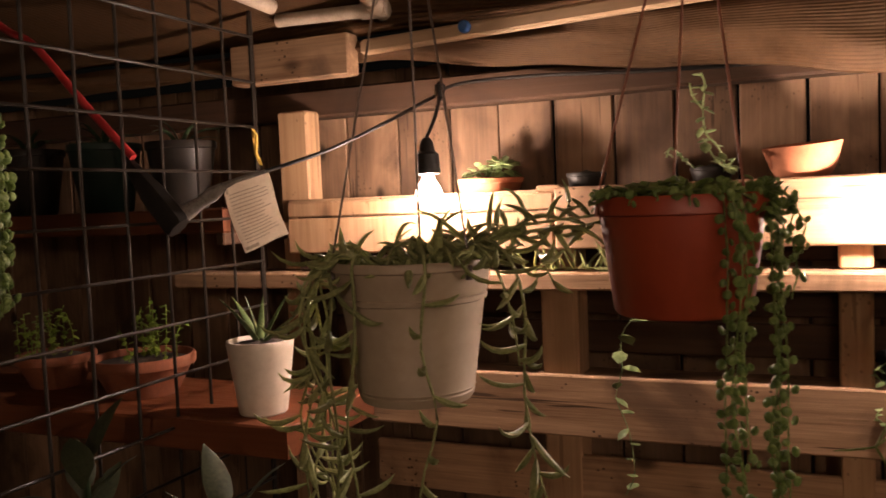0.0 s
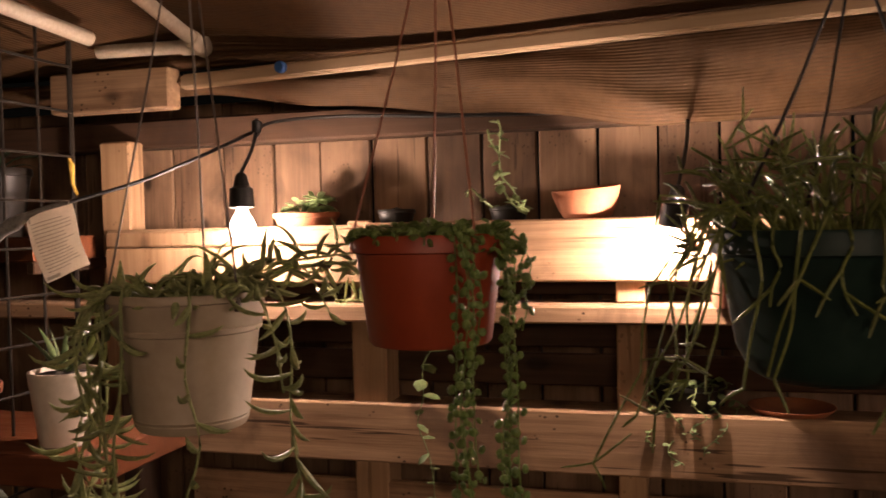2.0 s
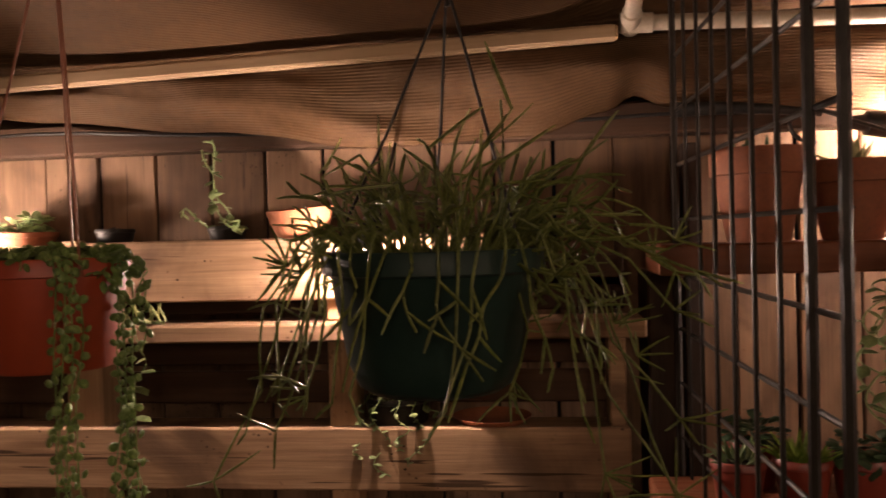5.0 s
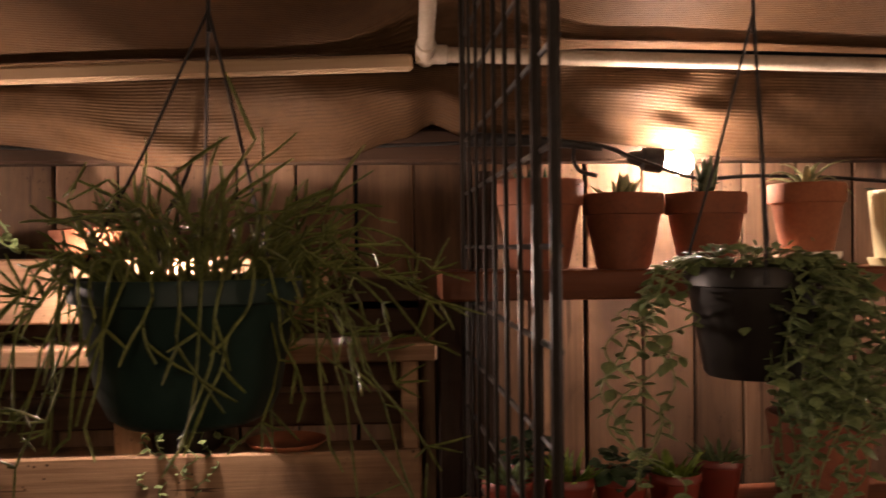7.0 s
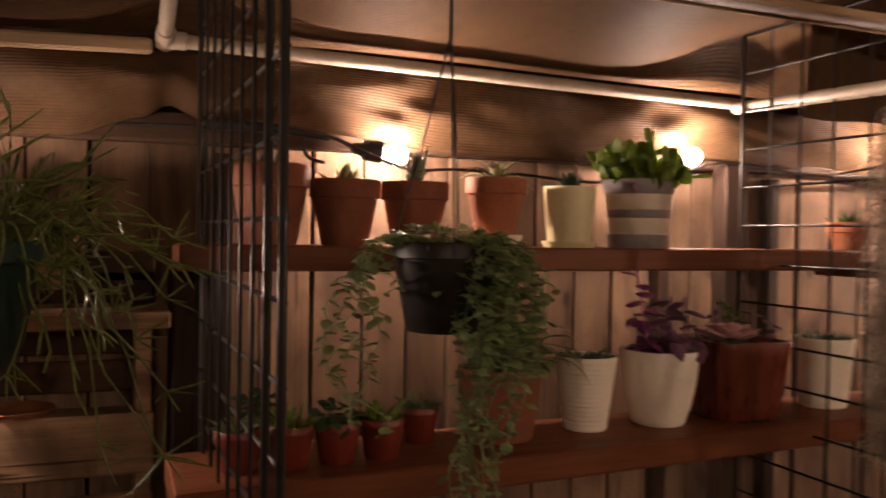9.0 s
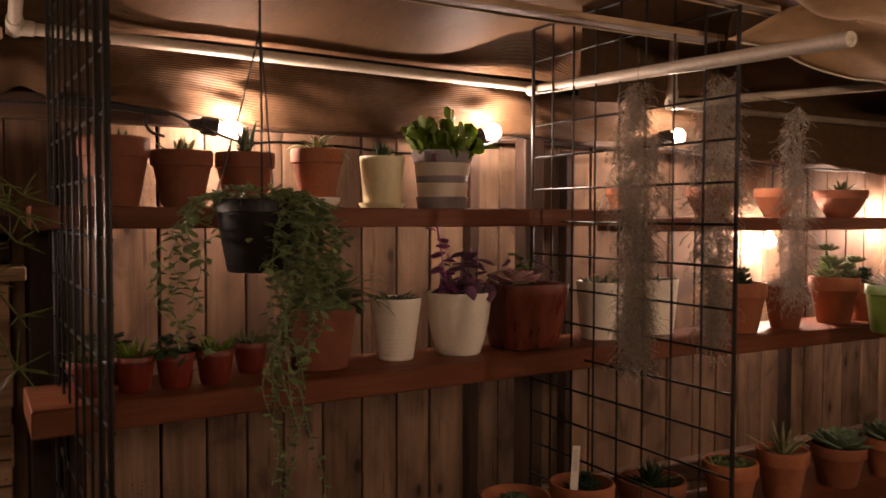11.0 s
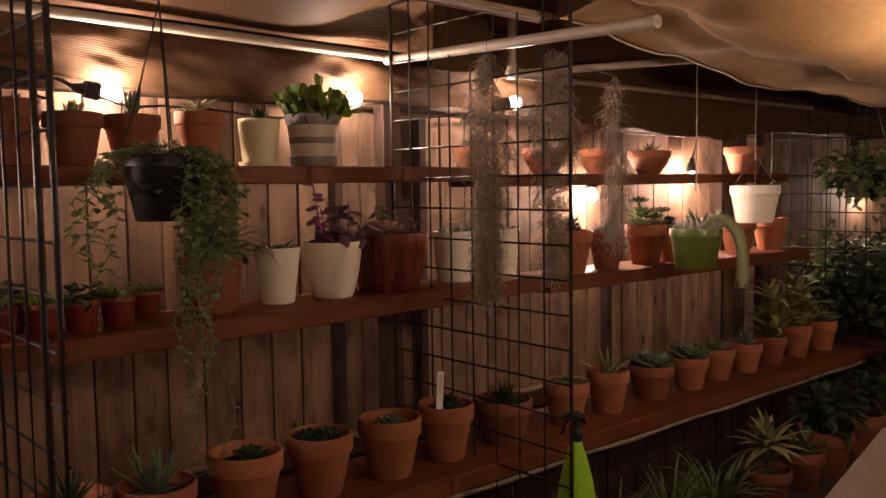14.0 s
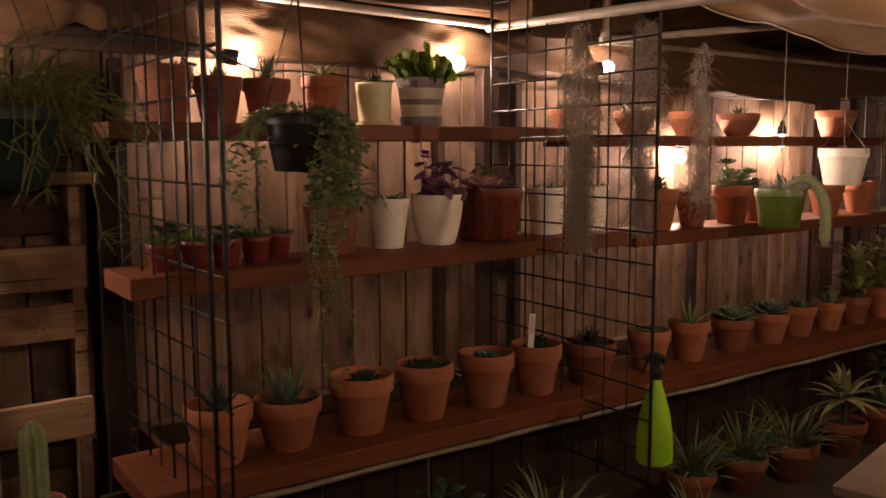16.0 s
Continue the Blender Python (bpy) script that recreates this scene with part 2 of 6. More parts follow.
# darker clay; the backlit shade of the top-shelf pots is put into this colour
TERRA_DARK = surface("dark_shaded_terracotta", (0.125, 0.036, 0.015), (0.225, 0.070, 0.029), 0.8, 18, (1, 1, 1), 0.12, 0.12,
                     stain=(0.28, 0.14, 0.075), stain_amount=0.2)
ORANGE = surface("orange_plastic", (0.21, 0.028, 0.009), (0.27, 0.040, 0.012), 0.5, 10, (1, 1, 1), 0.03, 0.05)
REDPLASTIC = surface("red_plastic", (0.115, 0.015, 0.008), (0.165, 0.024, 0.012), 0.45, 10, (1, 1, 1), 0.03, 0.08)
GREYPLASTIC = surface("taupe_plastic", (0.285, 0.22, 0.152), (0.37, 0.297, 0.212), 0.55, 9, (1, 1, 1), 0.05, 0.02, stain=(0.25, 0.20, 0.15), stain_amount=0.35)
GREENPLASTIC = surface("dark_green_plastic", (0.007, 0.018, 0.014), (0.013, 0.030, 0.024), 0.5, 10, (1, 1, 1), 0.04, 0.0, shine=0.25, stain=(0.022, 0.028, 0.022), stain_amount=0.3)
BLACKPLASTIC = surface("black_plastic", (0.010, 0.008, 0.007), (0.018, 0.015, 0.012), 0.45, 12, (1, 1, 1), 0.03, 0.1, shine=0.28, stain=(0.04, 0.032, 0.025), stain_amount=0.2)
WHITEGLAZE = surface("white_glaze", (0.74, 0.66, 0.54), (0.84, 0.77, 0.66), 0.32, 9, (1, 1, 1), 0.04, 0.05, stain=(0.48, 0.42, 0.34), stain_amount=0.25)
# dirty white glaze, toned down further to paint the shade on its pot
DUSTY_SHADED_WHITE = surface("dusty_shaded_white_glaze", (0.46, 0.39, 0.31), (0.58, 0.50, 0.41), 0.4, 9, (1, 1, 1), 0.04, 0.05, stain=(0.32, 0.26, 0.20), stain_amount=0.35)
CREAM = surface("cream_glaze", (0.52, 0.45, 0.24), (0.62, 0.55, 0.33), 0.4, 10, (1, 1, 1), 0.04, 0.03)
LIME = surface("lime_plastic", (0.060, 0.090, 0.012), (0.092, 0.128, 0.020), 0.4, 10, (1, 1, 1), 0.03, 0.02)
SPRAYGREEN = surface("spray_green_plastic", (0.26, 0.52, 0.02), (0.34, 0.62, 0.03), 0.35, 10, (1, 1, 1), 0.02, 0.0, see=0.15)
GREYBAND = surface("grey_glaze", (0.19, 0.16, 0.16), (0.27, 0.235, 0.235), 0.45, 12, (1, 1, 1), 0.04, 0.03)
PALEBAND = surface("pale_glaze", (0.56, 0.48, 0.38), (0.66, 0.57, 0.46), 0.45, 12, (1, 1, 1), 0.04, 0.03)
REDBARK = surface("red_glazed_planter", (0.045, 0.010, 0.006), (0.19, 0.040, 0.019), 0.30, 15, (1, 1, 0.3), 0.25, 0.05, stain=(0.27, 0.060, 0.024), stain_amount=0.6, fine=3)
SOIL = surface("potting_soil", (0.012, 0.008, 0.006), (0.05, 0.034, 0.022), 0.95, 60, (1, 1, 1), 0.9, 0.1)
GROUND = surface("packed_ground", (0.018, 0.012, 0.008), (0.050, 0.035, 0.024), 0.95, 3, (1, 1, 1), 0.8, 0.0, fine=20)
STUCCO = surface("rough_wall", (0.20, 0.17, 0.14), (0.30, 0.26, 0.22), 0.9, 4, (1, 1, 1), 0.4, 0.0, fine=20)
PAPER = surface("crumpled_paper", (0.60, 0.54, 0.46), (0.76, 0.70, 0.62), 0.8, 30, (1, 1, 1), 0.5, 0.0, see=0.4)
INK = surface("faded_ink", (0.30, 0.26, 0.22), (0.42, 0.37, 0.32), 0.8, 30, (1, 1, 1), 0.0, 0.0)
TAGWHITE = surface("white_tag_plastic", (0.68, 0.65, 0.58), (0.78, 0.75, 0.68), 0.45, 30, (1, 1, 1), 0.02, 0.0)
BLUE = surface("blue_plastic", (0.02, 0.07, 0.20), (0.03, 0.10, 0.28), 0.4, 20, (1, 1, 1), 0.0, 0.0)
TABLETOP = surface("worn_table_board", (0.10, 0.068, 0.044), (0.16, 0.112, 0.074), 0.7, 9, (0.3, 1, 1), 0.2, 0.0, stain=(0.2, 0.14, 0.09), stain_amount=0.5)
MOSS = surface("grey_moss", (0.20, 0.160, 0.125), (0.47, 0.39, 0.31), 0.9, 40, (1, 1, 1), 0.0, 0.1, see=0.25)
YARN = surface("yellow_twine", (0.45, 0.27, 0.04), (0.58, 0.38, 0.08), 0.9, 60, (1, 1, 1), 0.1, 0.0)


def leafy(name, dark, light, rough=0.45, see=0.22, spread=0.25):
    return surface(name, dark, light, rough, 45, (1, 1, 1), 0.08, spread, see=see, fine=4, shine=0.3)


FISHHOOK = leafy("fishhook_leaf", (0.180, 0.205, 0.080), (0.410, 0.435, 0.200), 0.5, 0.35)
BEADS = leafy("bead_leaf", (0.070, 0.120, 0.030), (0.225, 0.300, 0.095), 0.38, 0.3)
RHIPSALIS = leafy("stick_cactus_stem", (0.046, 0.066, 0.014), (0.190, 0.210, 0.060), 0.45)
IVY = leafy("small_trailing_leaf", (0.090, 0.132, 0.048), (0.275, 0.335, 0.150), 0.5, 0.35)
PALEGREEN = leafy("pale_green_leaf", (0.10, 0.135, 0.050), (0.235, 0.285, 0.125))
SUCCULENT = leafy("grey_green_succulent", (0.065, 0.105, 0.060), (0.170, 0.225, 0.145), 0.5, 0.1)
ALOE = leafy("aloe_green", (0.045, 0.075, 0.025), (0.130, 0.170, 0.075), 0.4, 0.1)
PALEROSE = leafy("pale_rosette_leaf", (0.22, 0.26, 0.14), (0.46, 0.50, 0.32), 0.5, 0.4)
PALE = leafy("pale_striped_leaf", (0.15, 0.17, 0.07), (0.36, 0.36, 0.19), 0.5, 0.15)
LOBES = leafy("bright_cactus_pad", (0.085, 0.140, 0.018), (0.250, 0.335, 0.060), 0.4, 0.5)
BROADLEAF = leafy("grey_green_broad_leaf", (0.028, 0.036, 0.020), (0.075, 0.086, 0.048), 0.5, 0.2)
DARKLEAF = leafy("dark_leaf", (0.015, 0.030, 0.014), (0.045, 0.075, 0.033))
YELLOWLEAF = leafy("yellow_green_leaf", (0.14, 0.15, 0.030), (0.36, 0.36, 0.11))
PURPLE = leafy("purple_leaf", (0.10, 0.042, 0.080), (0.27, 0.13, 0.21), 0.45, 0.25)
VIOLET = leafy("violet_leaf", (0.20, 0.040, 0.16), (0.42, 0.10, 0.33), 0.45, 0.3)
PINK = leafy("pink_succulent", (0.46, 0.25, 0.25), (0.70, 0.44, 0.42), 0.5, 0.15)
CACTUS = leafy("hairy_cactus_tail", (0.13, 0.16, 0.07), (0.27, 0.29, 0.15), 0.7, 0.1)
SILVER = leafy("silver_fuzz", (0.30, 0.29, 0.26), (0.50, 0.48, 0.44), 0.9, 0.2)


def cloth_material():
    """Woven tan shade cloth: fine ribs, a little light passes."""
    m = surface("shade_cloth", (0.062, 0.032, 0.015), (0.112, 0.062, 0.030), 0.62, 3, (1, 1, 1), 0.2, 0.0, see=0.12,
                stain=(0.09, 0.054, 0.03), stain_amount=0.4, fine=12, shine=0.14)
    n, ln = m.node_tree.nodes, m.node_tree.links
    bsdf = n["Principled BSDF"]
    old = bsdf.inputs["Normal"].links[0].from_node
    co, mp, nz = n.new("ShaderNodeTexCoord"), n.new("ShaderNodeMapping"), n.new("ShaderNodeTexNoise")
    wave, bump = n.new("ShaderNodeTexWave"), n.new("ShaderNodeBump")
    wave.wave_type, wave.bands_direction = "BANDS", "Y"
    wave.inputs["Scale"].default_value, wave.inputs["Distortion"].default_value = 50.0, 0.4
    wave.inputs["Detail"].default_value, wave.inputs["Detail Scale"].default_value = 2.0, 2.0
    ln.new(co.outputs["UV"], mp.inputs[0]); ln.new(mp.outputs[0], wave.inputs[0])
    bump.inputs["Strength"].default_value, bump.inputs["Distance"].default_value = 0.45, 0.003
    ln.new(wave.outputs["Fac"], bump.inputs["Height"]); ln.new(old.outputs[0], bump.inputs["Normal"])
    ln.new(bump.outputs[0], bsdf.inputs["Normal"])
    return m


CLOTH = cloth_material()
TARP = surface("smooth_tan_tarp", (0.40, 0.245, 0.122), (0.54, 0.345, 0.178), 0.85, 4, (1, 1, 1), 0.25, 0.0, see=0.1, stain=(0.18, 0.11, 0.06), stain_amount=0.4, fine=9, shine=0.08)
GRIMY_SHADED_PIPE = surface("grimy_shaded_pipe", (0.16, 0.115, 0.075), (0.30, 0.235, 0.17), 0.6, 20, (1, 1, 1), 0.15, 0.04, stain=(0.07, 0.045, 0.03), stain_amount=0.8)


def glowing(name, colour, strength):
    m = bpy.data.materials.new(name)
    m.use_nodes = True
    b = m.node_tree.nodes["Principled BSDF"]
    b.inputs["Emission Color"].default_value = colour
    b.inputs["Emission Strength"].default_value = strength
    return m


BULBGLASS = bpy.data.materials.new("lit_bulb_glass")
BULBGLASS.use_nodes = True
glass_nodes, glass_links = BULBGLASS.node_tree.nodes, BULBGLASS.node_tree.links
clear, haze, both = glass_nodes.new("ShaderNodeBsdfTransparent"), glass_nodes.new("ShaderNodeEmission"), glass_nodes.new("ShaderNodeAddShader")
# the glass itself emits a little, imitating the bloom around a dazzling bulb
haze.inputs["Color"].default_value, haze.inputs["Strength"].default_value = GLOW_COLOUR, 5.0
glass_links.new(clear.outputs[0], both.inputs[0]); glass_links.new(haze.outputs[0], both.inputs[1])
glass_links.new(both.outputs[0], glass_nodes["Material Output"].inputs["Surface"])
bulb_glow = glowing("glowing_bulb", GLOW_COLOUR, GLOW)
far_glow = glowing("bright_glowing_bulb", GLOW_COLOUR, FAR_GLOW)
fill_glow = glowing("fill_bulb_glow", FILL_COLOUR, FILL_GLOW)

# ---- ground, enclosure ----
g = Geo()
g.box((-30, -30, -0.2), (40, 30, 0.0))
solid("ground", g, GROUND, "dark packed bare ground under the benches", "ground", kind="structure", smooth=0)
g = Geo()
g.box((-3.6, -3.4, 0), (9.0, -3.25, 2.6))
solid("wall_south", g, STUCCO, "plain rough wall opposite the fence", "wall", kind="structure", smooth=0)
g = Geo()
g.box((-3.75, -3.4, 0), (-3.6, 2.3, 2.6))
solid("wall_west", g, STUCCO, "plain rough wall closing the walkway", "wall", kind="structure", smooth=0)
g = Geo()
g.box((9.0, -3.4, 0), (9.15, 2.3, 2.6))
solid("wall_east", g, STUCCO, "plain rough wall at the walkway's end", "wall", kind="structure", smooth=0)



# ---- shade cloth overhead and its drape against the fence ----
def lerp_table(x, table):
    if x <= table[0][0]:
        return table[0][1]
    for (a, va), (b, vb) in zip(table, table[1:]):
        if x <= b:
            k = (x - a) / (b - a)
            k = k * k * (3 - 2 * k)
            return va + (vb - va) * k
    return table[-1][1]


HEM = [(-3.5, 1.80), (-0.70, 1.825), (-0.33, 1.775), (0.05, 1.738), (0.45, 1.685), (0.80, 1.70), (0.97, 1.752), (1.03, 1.782), (1.10, 1.752),
       (1.35, 1.745), (1.78, 1.705), (2.09, 1.703), (2.63, 1.725), (3.5, 1.686), (4.4, 1.640), (5.5, 1.715), (8.9, 1.72)]
TOP = [(-3.5, 1.90), (-0.6, 1.862), (0.97, 1.900), (1.4, 1.925), (2.62, 1.905), (2.9, 1.88), (4.4, 1.86), (8.9, 1.88)]


def sheet(name, fn, us, vs, label, kind="structure", thick=0.0015, tall=1.0, material=CLOTH):
    """A cloth sheet from fn(u, v), with UV in metres."""
    me = bpy.data.meshes.new(name)
    nu, nv = len(us), len(vs)
    verts = [fn(u, v) for v in vs for u in us]
    faces = [(j * nu + i, j * nu + i + 1, (j + 1) * nu + i + 1, (j + 1) * nu + i) for j in range(nv - 1) for i in range(nu - 1)]
    me.from_pydata(verts, [], faces)
    uv = me.uv_layers.new(name="weave")
    where = [(u, v * tall) for v in vs for u in us]
    for loop in me.loops:
        uv.data[loop.index].uv = where[loop.vertex_index]
    me.materials.append(material)
    me.shade_smooth()
    ob = new(name, me)
    s = ob.modifiers.new("thickness", "SOLIDIFY")
    s.thickness = thick
    return tagged(ob, label, "shade cloth", kind=kind)


def wrinkle(x, s, amp, seed):
    return amp * (noise.noise((x * 2.1, s * 5.0, seed)) + 0.5 * noise.noise((x * 5.3, s * 11.0, seed + 3)))


def drape(u, v):
    """v runs from 0 at the hem to 1 at the batten."""
    z0, z1 = lerp_table(u, HEM), lerp_table(u, TOP)
    z = z0 + (z1 - z0) * v + 0.004 * noise.noise((u * 6, 0, 4)) * (1 - v)
    y = 1.925 - 0.065 * v - 0.035 * math.sin(math.pi * v) + wrinkle(u, v * 0.35 + u * 0.3, 0.050, 1.0) * (1 - v * 0.6)
    y += 0.012 * math.sin(9.0 * u + 26.0 * z + 3.0 * noise.noise((u * 1.4, z * 3, 6.0))) * math.sin(math.pi * min(1.0, v + 0.15))
    y += 0.007 * noise.noise((u * 9.0 + z * 14, z * 22.0, 12.0))
    y += (0.030 if u < 1.1 else 0.014) * (0.35 - abs(noise.noise((u * 3.2 + z * 4.0, z * 5.0 - u * 0.8, 21.0)))) * math.sin(math.pi * min(1.0, v + 0.12))
    if u > 1.1:
        y += 0.010 * math.sin(13.0 * u - 30.0 * z + 4.0 * noise.noise((u * 1.7, z * 3, 15.0))) * math.sin(math.pi * min(1.0, v + 0.1))
        y += 0.045 * min(1, (u - 1.1) * 3)
    return (u, y, z)


def canopy(u, v):
    """v is the way in metres from the batten towards the walkway."""
    z0 = lerp_table(u, TOP) + 0.012
    y = 1.862 - 0.93 * v
    rise = 0.34 * v - 0.035 * v * v + 0.065 * math.exp(-((u + 0.66) / 0.33) ** 2) * min(1.0, v * 25)
    # the tops of the wire panels push the cloth up
    rise += (0.115 * math.exp(-((u - 2.60) / 0.24) ** 2) + 0.13 * math.exp(-((u - 1.08) / 0.16) ** 2)) * min(1.0, v * 14) * math.exp(-(v / 0.9) ** 2)
    z = z0 + rise + wrinkle(u, v * 0.5, 0.028, 8.0) * min(1, v * 3)
    return (u, y, z)


SAG = [(2.25, 2.02), (2.7, 1.925), (3.3, 1.845), (3.9, 1.790), (5.0, 1.775), (8.9, 1.80)]


def sag_height(u, y):
    k = min(1.0, max(0.0, (u - 2.6) / 0.6))
    z = lerp_table(u, SAG) - 0.055 * k * math.exp(-((y - 0.38) / 0.24) ** 2)
    if y < 0.35:
        z += 0.16 * (0.35 - y) - 0.012 * (0.35 - y) ** 2
    return z + 0.03 * noise.noise((u * 1.7, y * 2.6, 2.0)) + 0.012 * noise.noise((u * 5, y * 6, 5.0))


def sag(u, s):
    """The looser sheet over the third bay and the walkway; s is the way from its bunched edge."""
    y = 0.66 + 0.12 * min(1.0, max(0.0, (3.7 - u) / 0.9)) + 0.06 * noise.noise((u * 1.3, 0.0, 11.0)) - s
    bunch = math.exp(-(s / 0.13) ** 2)
    z = sag_height(u, y) - 0.012 + bunch * (0.046 * noise.noise((u * 5.5, s * 7.0, 31.0)) + 0.032 * noise.noise((u * 13.0, s * 10.0, 33.0)))
    return (u, y, z + 0.035 * math.exp(-(s / 0.035) ** 2))


def flap(u, s):
    """The darker cloth behind the bunched edge, down to its own thin hem."""
    y = 1.02 + 0.012 * noise.noise((u * 3.0, 0.0, 17.0)) - s
    return (u, y, sag_height(u, y) + 0.03 * min(1.0, s / 0.4) + 0.016 * noise.noise((u * 3.4 + s * 4, s * 8.0, 19.0)) * min(1.0, s * 9))


us = [-3.55 + 0.05 * i for i in range(250)]
sheet("shade_cloth_drape", drape, [-3.55 + 0.02 * i for i in range(623)], [i / 20 for i in range(21)], "tan woven shade cloth draped over the fence top", tall=0.18)
sheet("shade_cloth_canopy", canopy, us, [0.0, 0.03, 0.07, 0.12] + [0.2 + 0.1 * i for i in range(52)], "tan woven shade cloth stretched overhead as a canopy")


def inner(u, v):
    """The part of the cloth that hangs in front of the far bulbs and then runs up to the sag; by the wire panel it is hitched up over the bulb."""
    far = min(1.0, max(0.0, (u - 3.17) / 0.30))
    far = far * far * (3 - 2 * far)
    hem = 1.375 + (lerp_table(u, HEM) - 1.375) * 0.87 + 0.016 * noise.noise((u * 4.0, 2.0, 41.0)) + 0.007 * noise.noise((u * 13.0, 2.0, 43.0))
    hem = 1.815 + (hem - 1.815) * far
    top = 2.13 + (1.885 - 2.13) * far
    low, k = min(1.0, v / 0.45), max(0.0, (v - 0.45) / 0.55)
    y = 1.585 - 0.020 * low - 0.58 * k + 0.022 * low * noise.noise((u * 2.2, low * 5.0 + u * 0.4, 9.0))
    y += 0.016 * math.sin(7.0 * math.pi * low + 2.0 * noise.noise((u * 1.1, 3.0, 7.0))) * far * (1 - k) * (0.6 + noise.noise((u * 1.9, low * 2.0, 23.0)))
    x = u - (0.10 * low + 0.45 * k) * max(0.0, 1.0 - (u - 3.1) / 1.2) * min(1.0, max(0.0, (u - 2.66) / 0.6))
    return (x, y, hem + (top - hem) * low + 0.10 * k + 0.010 * noise.noise((u * 6, y * 9.0, 3.0)))


sheet("shade_cloth_inner", inner, [2.64 + 0.04 * i for i in range(156)], [i / 30 for i in range(31)], "tan shade cloth hanging in shadow before the far bulbs")
sheet("shade_cloth_flap", flap, [u for u in us if u > 2.66], [0.0, 0.02, 0.05] + [0.09 + 0.05 * i for i in range(12)], "brown shade cloth flap with a thin pale hem over the far bay", material=TARP)
sheet("shade_cloth_sag", sag, [2.24 + 0.04 * i for i in range(165)], [0.0, 0.012, 0.025, 0.045, 0.07, 0.1, 0.14, 0.19, 0.25] + [0.32 + 0.08 * i for i in range(43)], "smooth tan tarp sagging over the far bay", material=TARP)
g = Geo()
g.tube([(u, flap(u, 0)[1] + 0.002, flap(u, 0)[2] - 0.002) for u in us if 2.7 < u < 6.5], 0.0032, 6)
solid("hem_cord", g, PVC, "thin pale cord sewn along the cloth's hem", "cord", kind="structure")

# ---- fence rail, posts, battens ----
def board(name, lo, hi, material, label, category="board", kind="", bevel=0.004, turn=0.0, tilt=0.0):
    c = [(a + b) / 2 for a, b in zip(lo, hi)]
    h = [(b - a) / 2 for a, b in zip(lo, hi)]
    g = Geo()
    g.box([-v for v in h], h, bevel)
    ob = new(name, g.data(name, material, 30))
    ob.matrix_basis = pose(*c, 0, tilt, turn)
    return tagged(ob, label, category, kind=kind)


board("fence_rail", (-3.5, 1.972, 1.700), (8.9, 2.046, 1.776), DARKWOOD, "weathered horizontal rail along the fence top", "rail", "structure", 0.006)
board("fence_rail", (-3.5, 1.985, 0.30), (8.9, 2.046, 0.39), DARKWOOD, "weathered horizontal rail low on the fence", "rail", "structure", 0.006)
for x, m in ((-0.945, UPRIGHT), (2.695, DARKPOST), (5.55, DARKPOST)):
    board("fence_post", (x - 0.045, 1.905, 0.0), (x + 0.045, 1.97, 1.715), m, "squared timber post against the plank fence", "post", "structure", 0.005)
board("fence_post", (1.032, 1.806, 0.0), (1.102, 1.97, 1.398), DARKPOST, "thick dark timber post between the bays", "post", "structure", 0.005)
board("blocking_board", (-1.06, 1.812, 1.780), (-0.715, 1.866, 1.880), PALLET, "short offcut of lumber nailed above the rail", "board")
board("batten", (-0.68, 1.805, 1.850), (0.985, 1.835, 1.884), BATTEN, "long pale pine batten clamping the shade cloth", "batten", tilt=-2.0, bevel=0.006)


def channel(lo, hi, label):
    """A brown board under the canopy; pale lips paint the light its two edges catch."""
    ob = thing("edge_lit_board", lo, label, "batten")
    length, w = hi[0] - lo[0], hi[1] - lo[1]
    tilt = math.degrees(math.atan2(lo[2] - hi[2], length))
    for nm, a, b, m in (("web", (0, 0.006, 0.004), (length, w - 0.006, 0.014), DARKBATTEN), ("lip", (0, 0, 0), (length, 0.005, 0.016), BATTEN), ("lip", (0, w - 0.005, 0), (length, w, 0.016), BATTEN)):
        g = Geo()
        g.box(a, b, 0.0012)
        part(nm, g, m, ob)
    ob.matrix_basis = pose(*lo, 0, tilt, 0)


channel((1.50, 1.085, 1.938), (2.76, 1.165, 1.926), "long brown board under the canopy, edges painted as if lit")
channel((1.60, 0.845, 1.975), (2.95, 0.905, 1.945), "brown board nearer the walkway, edges painted as if lit")
g = Geo()
g.lathe([(0.001, 0), (0.014, 0), (0.014, 0.012), (0.010, 0.016), (0.001, 0.016)], sides=16)
cap = solid("bottle_cap", g, BLUE, "small blue plastic cap pressed on the batten", "cap")
cap.matrix_basis = pose(-0.405, 1.800, 1.852, 90, 0, 0)


# ---- plastic pipe frame of the canopy ----
def pipe(name, pts, r, material, label, elbows=(), open_end=False, category="pipe"):
    ob = thing(name, pts[0], label, category)
    p0 = Vector(pts[0])
    for a, b in zip(pts, pts[1:]):
        a, b = Vector(a) - p0, Vector(b) - p0
        g = Geo()
        if open_end and b == Vector(pts[-1]) - p0:
            d = (b - a).normalized()
            g.tube([a, b, b, b - d * 0.06, b - d * 0.061], [r, r, r * 0.78, r * 0.76, r * 0.1], 18)
        else:
            n = 8
            g.tube([a.lerp(b, i / n) for i in range(n + 1)], r, 16)
        part("pipe_length", g, material, ob)
    for e in elbows:
        i = pts.index(e)
        c = Vector(e) - p0
        g = Geo()
        for q in (pts[i - 1], pts[i + 1]):
            d = (Vector(q) - Vector(e)).normalized()
            g.tube([c - d * r * 1.25, c + d * 0.045, c + d * 0.047], [r * 1.28, r * 1.28, r * 1.05], 16)
        part("elbow", g, material, ob, "white plastic elbow fitting")
    return ob


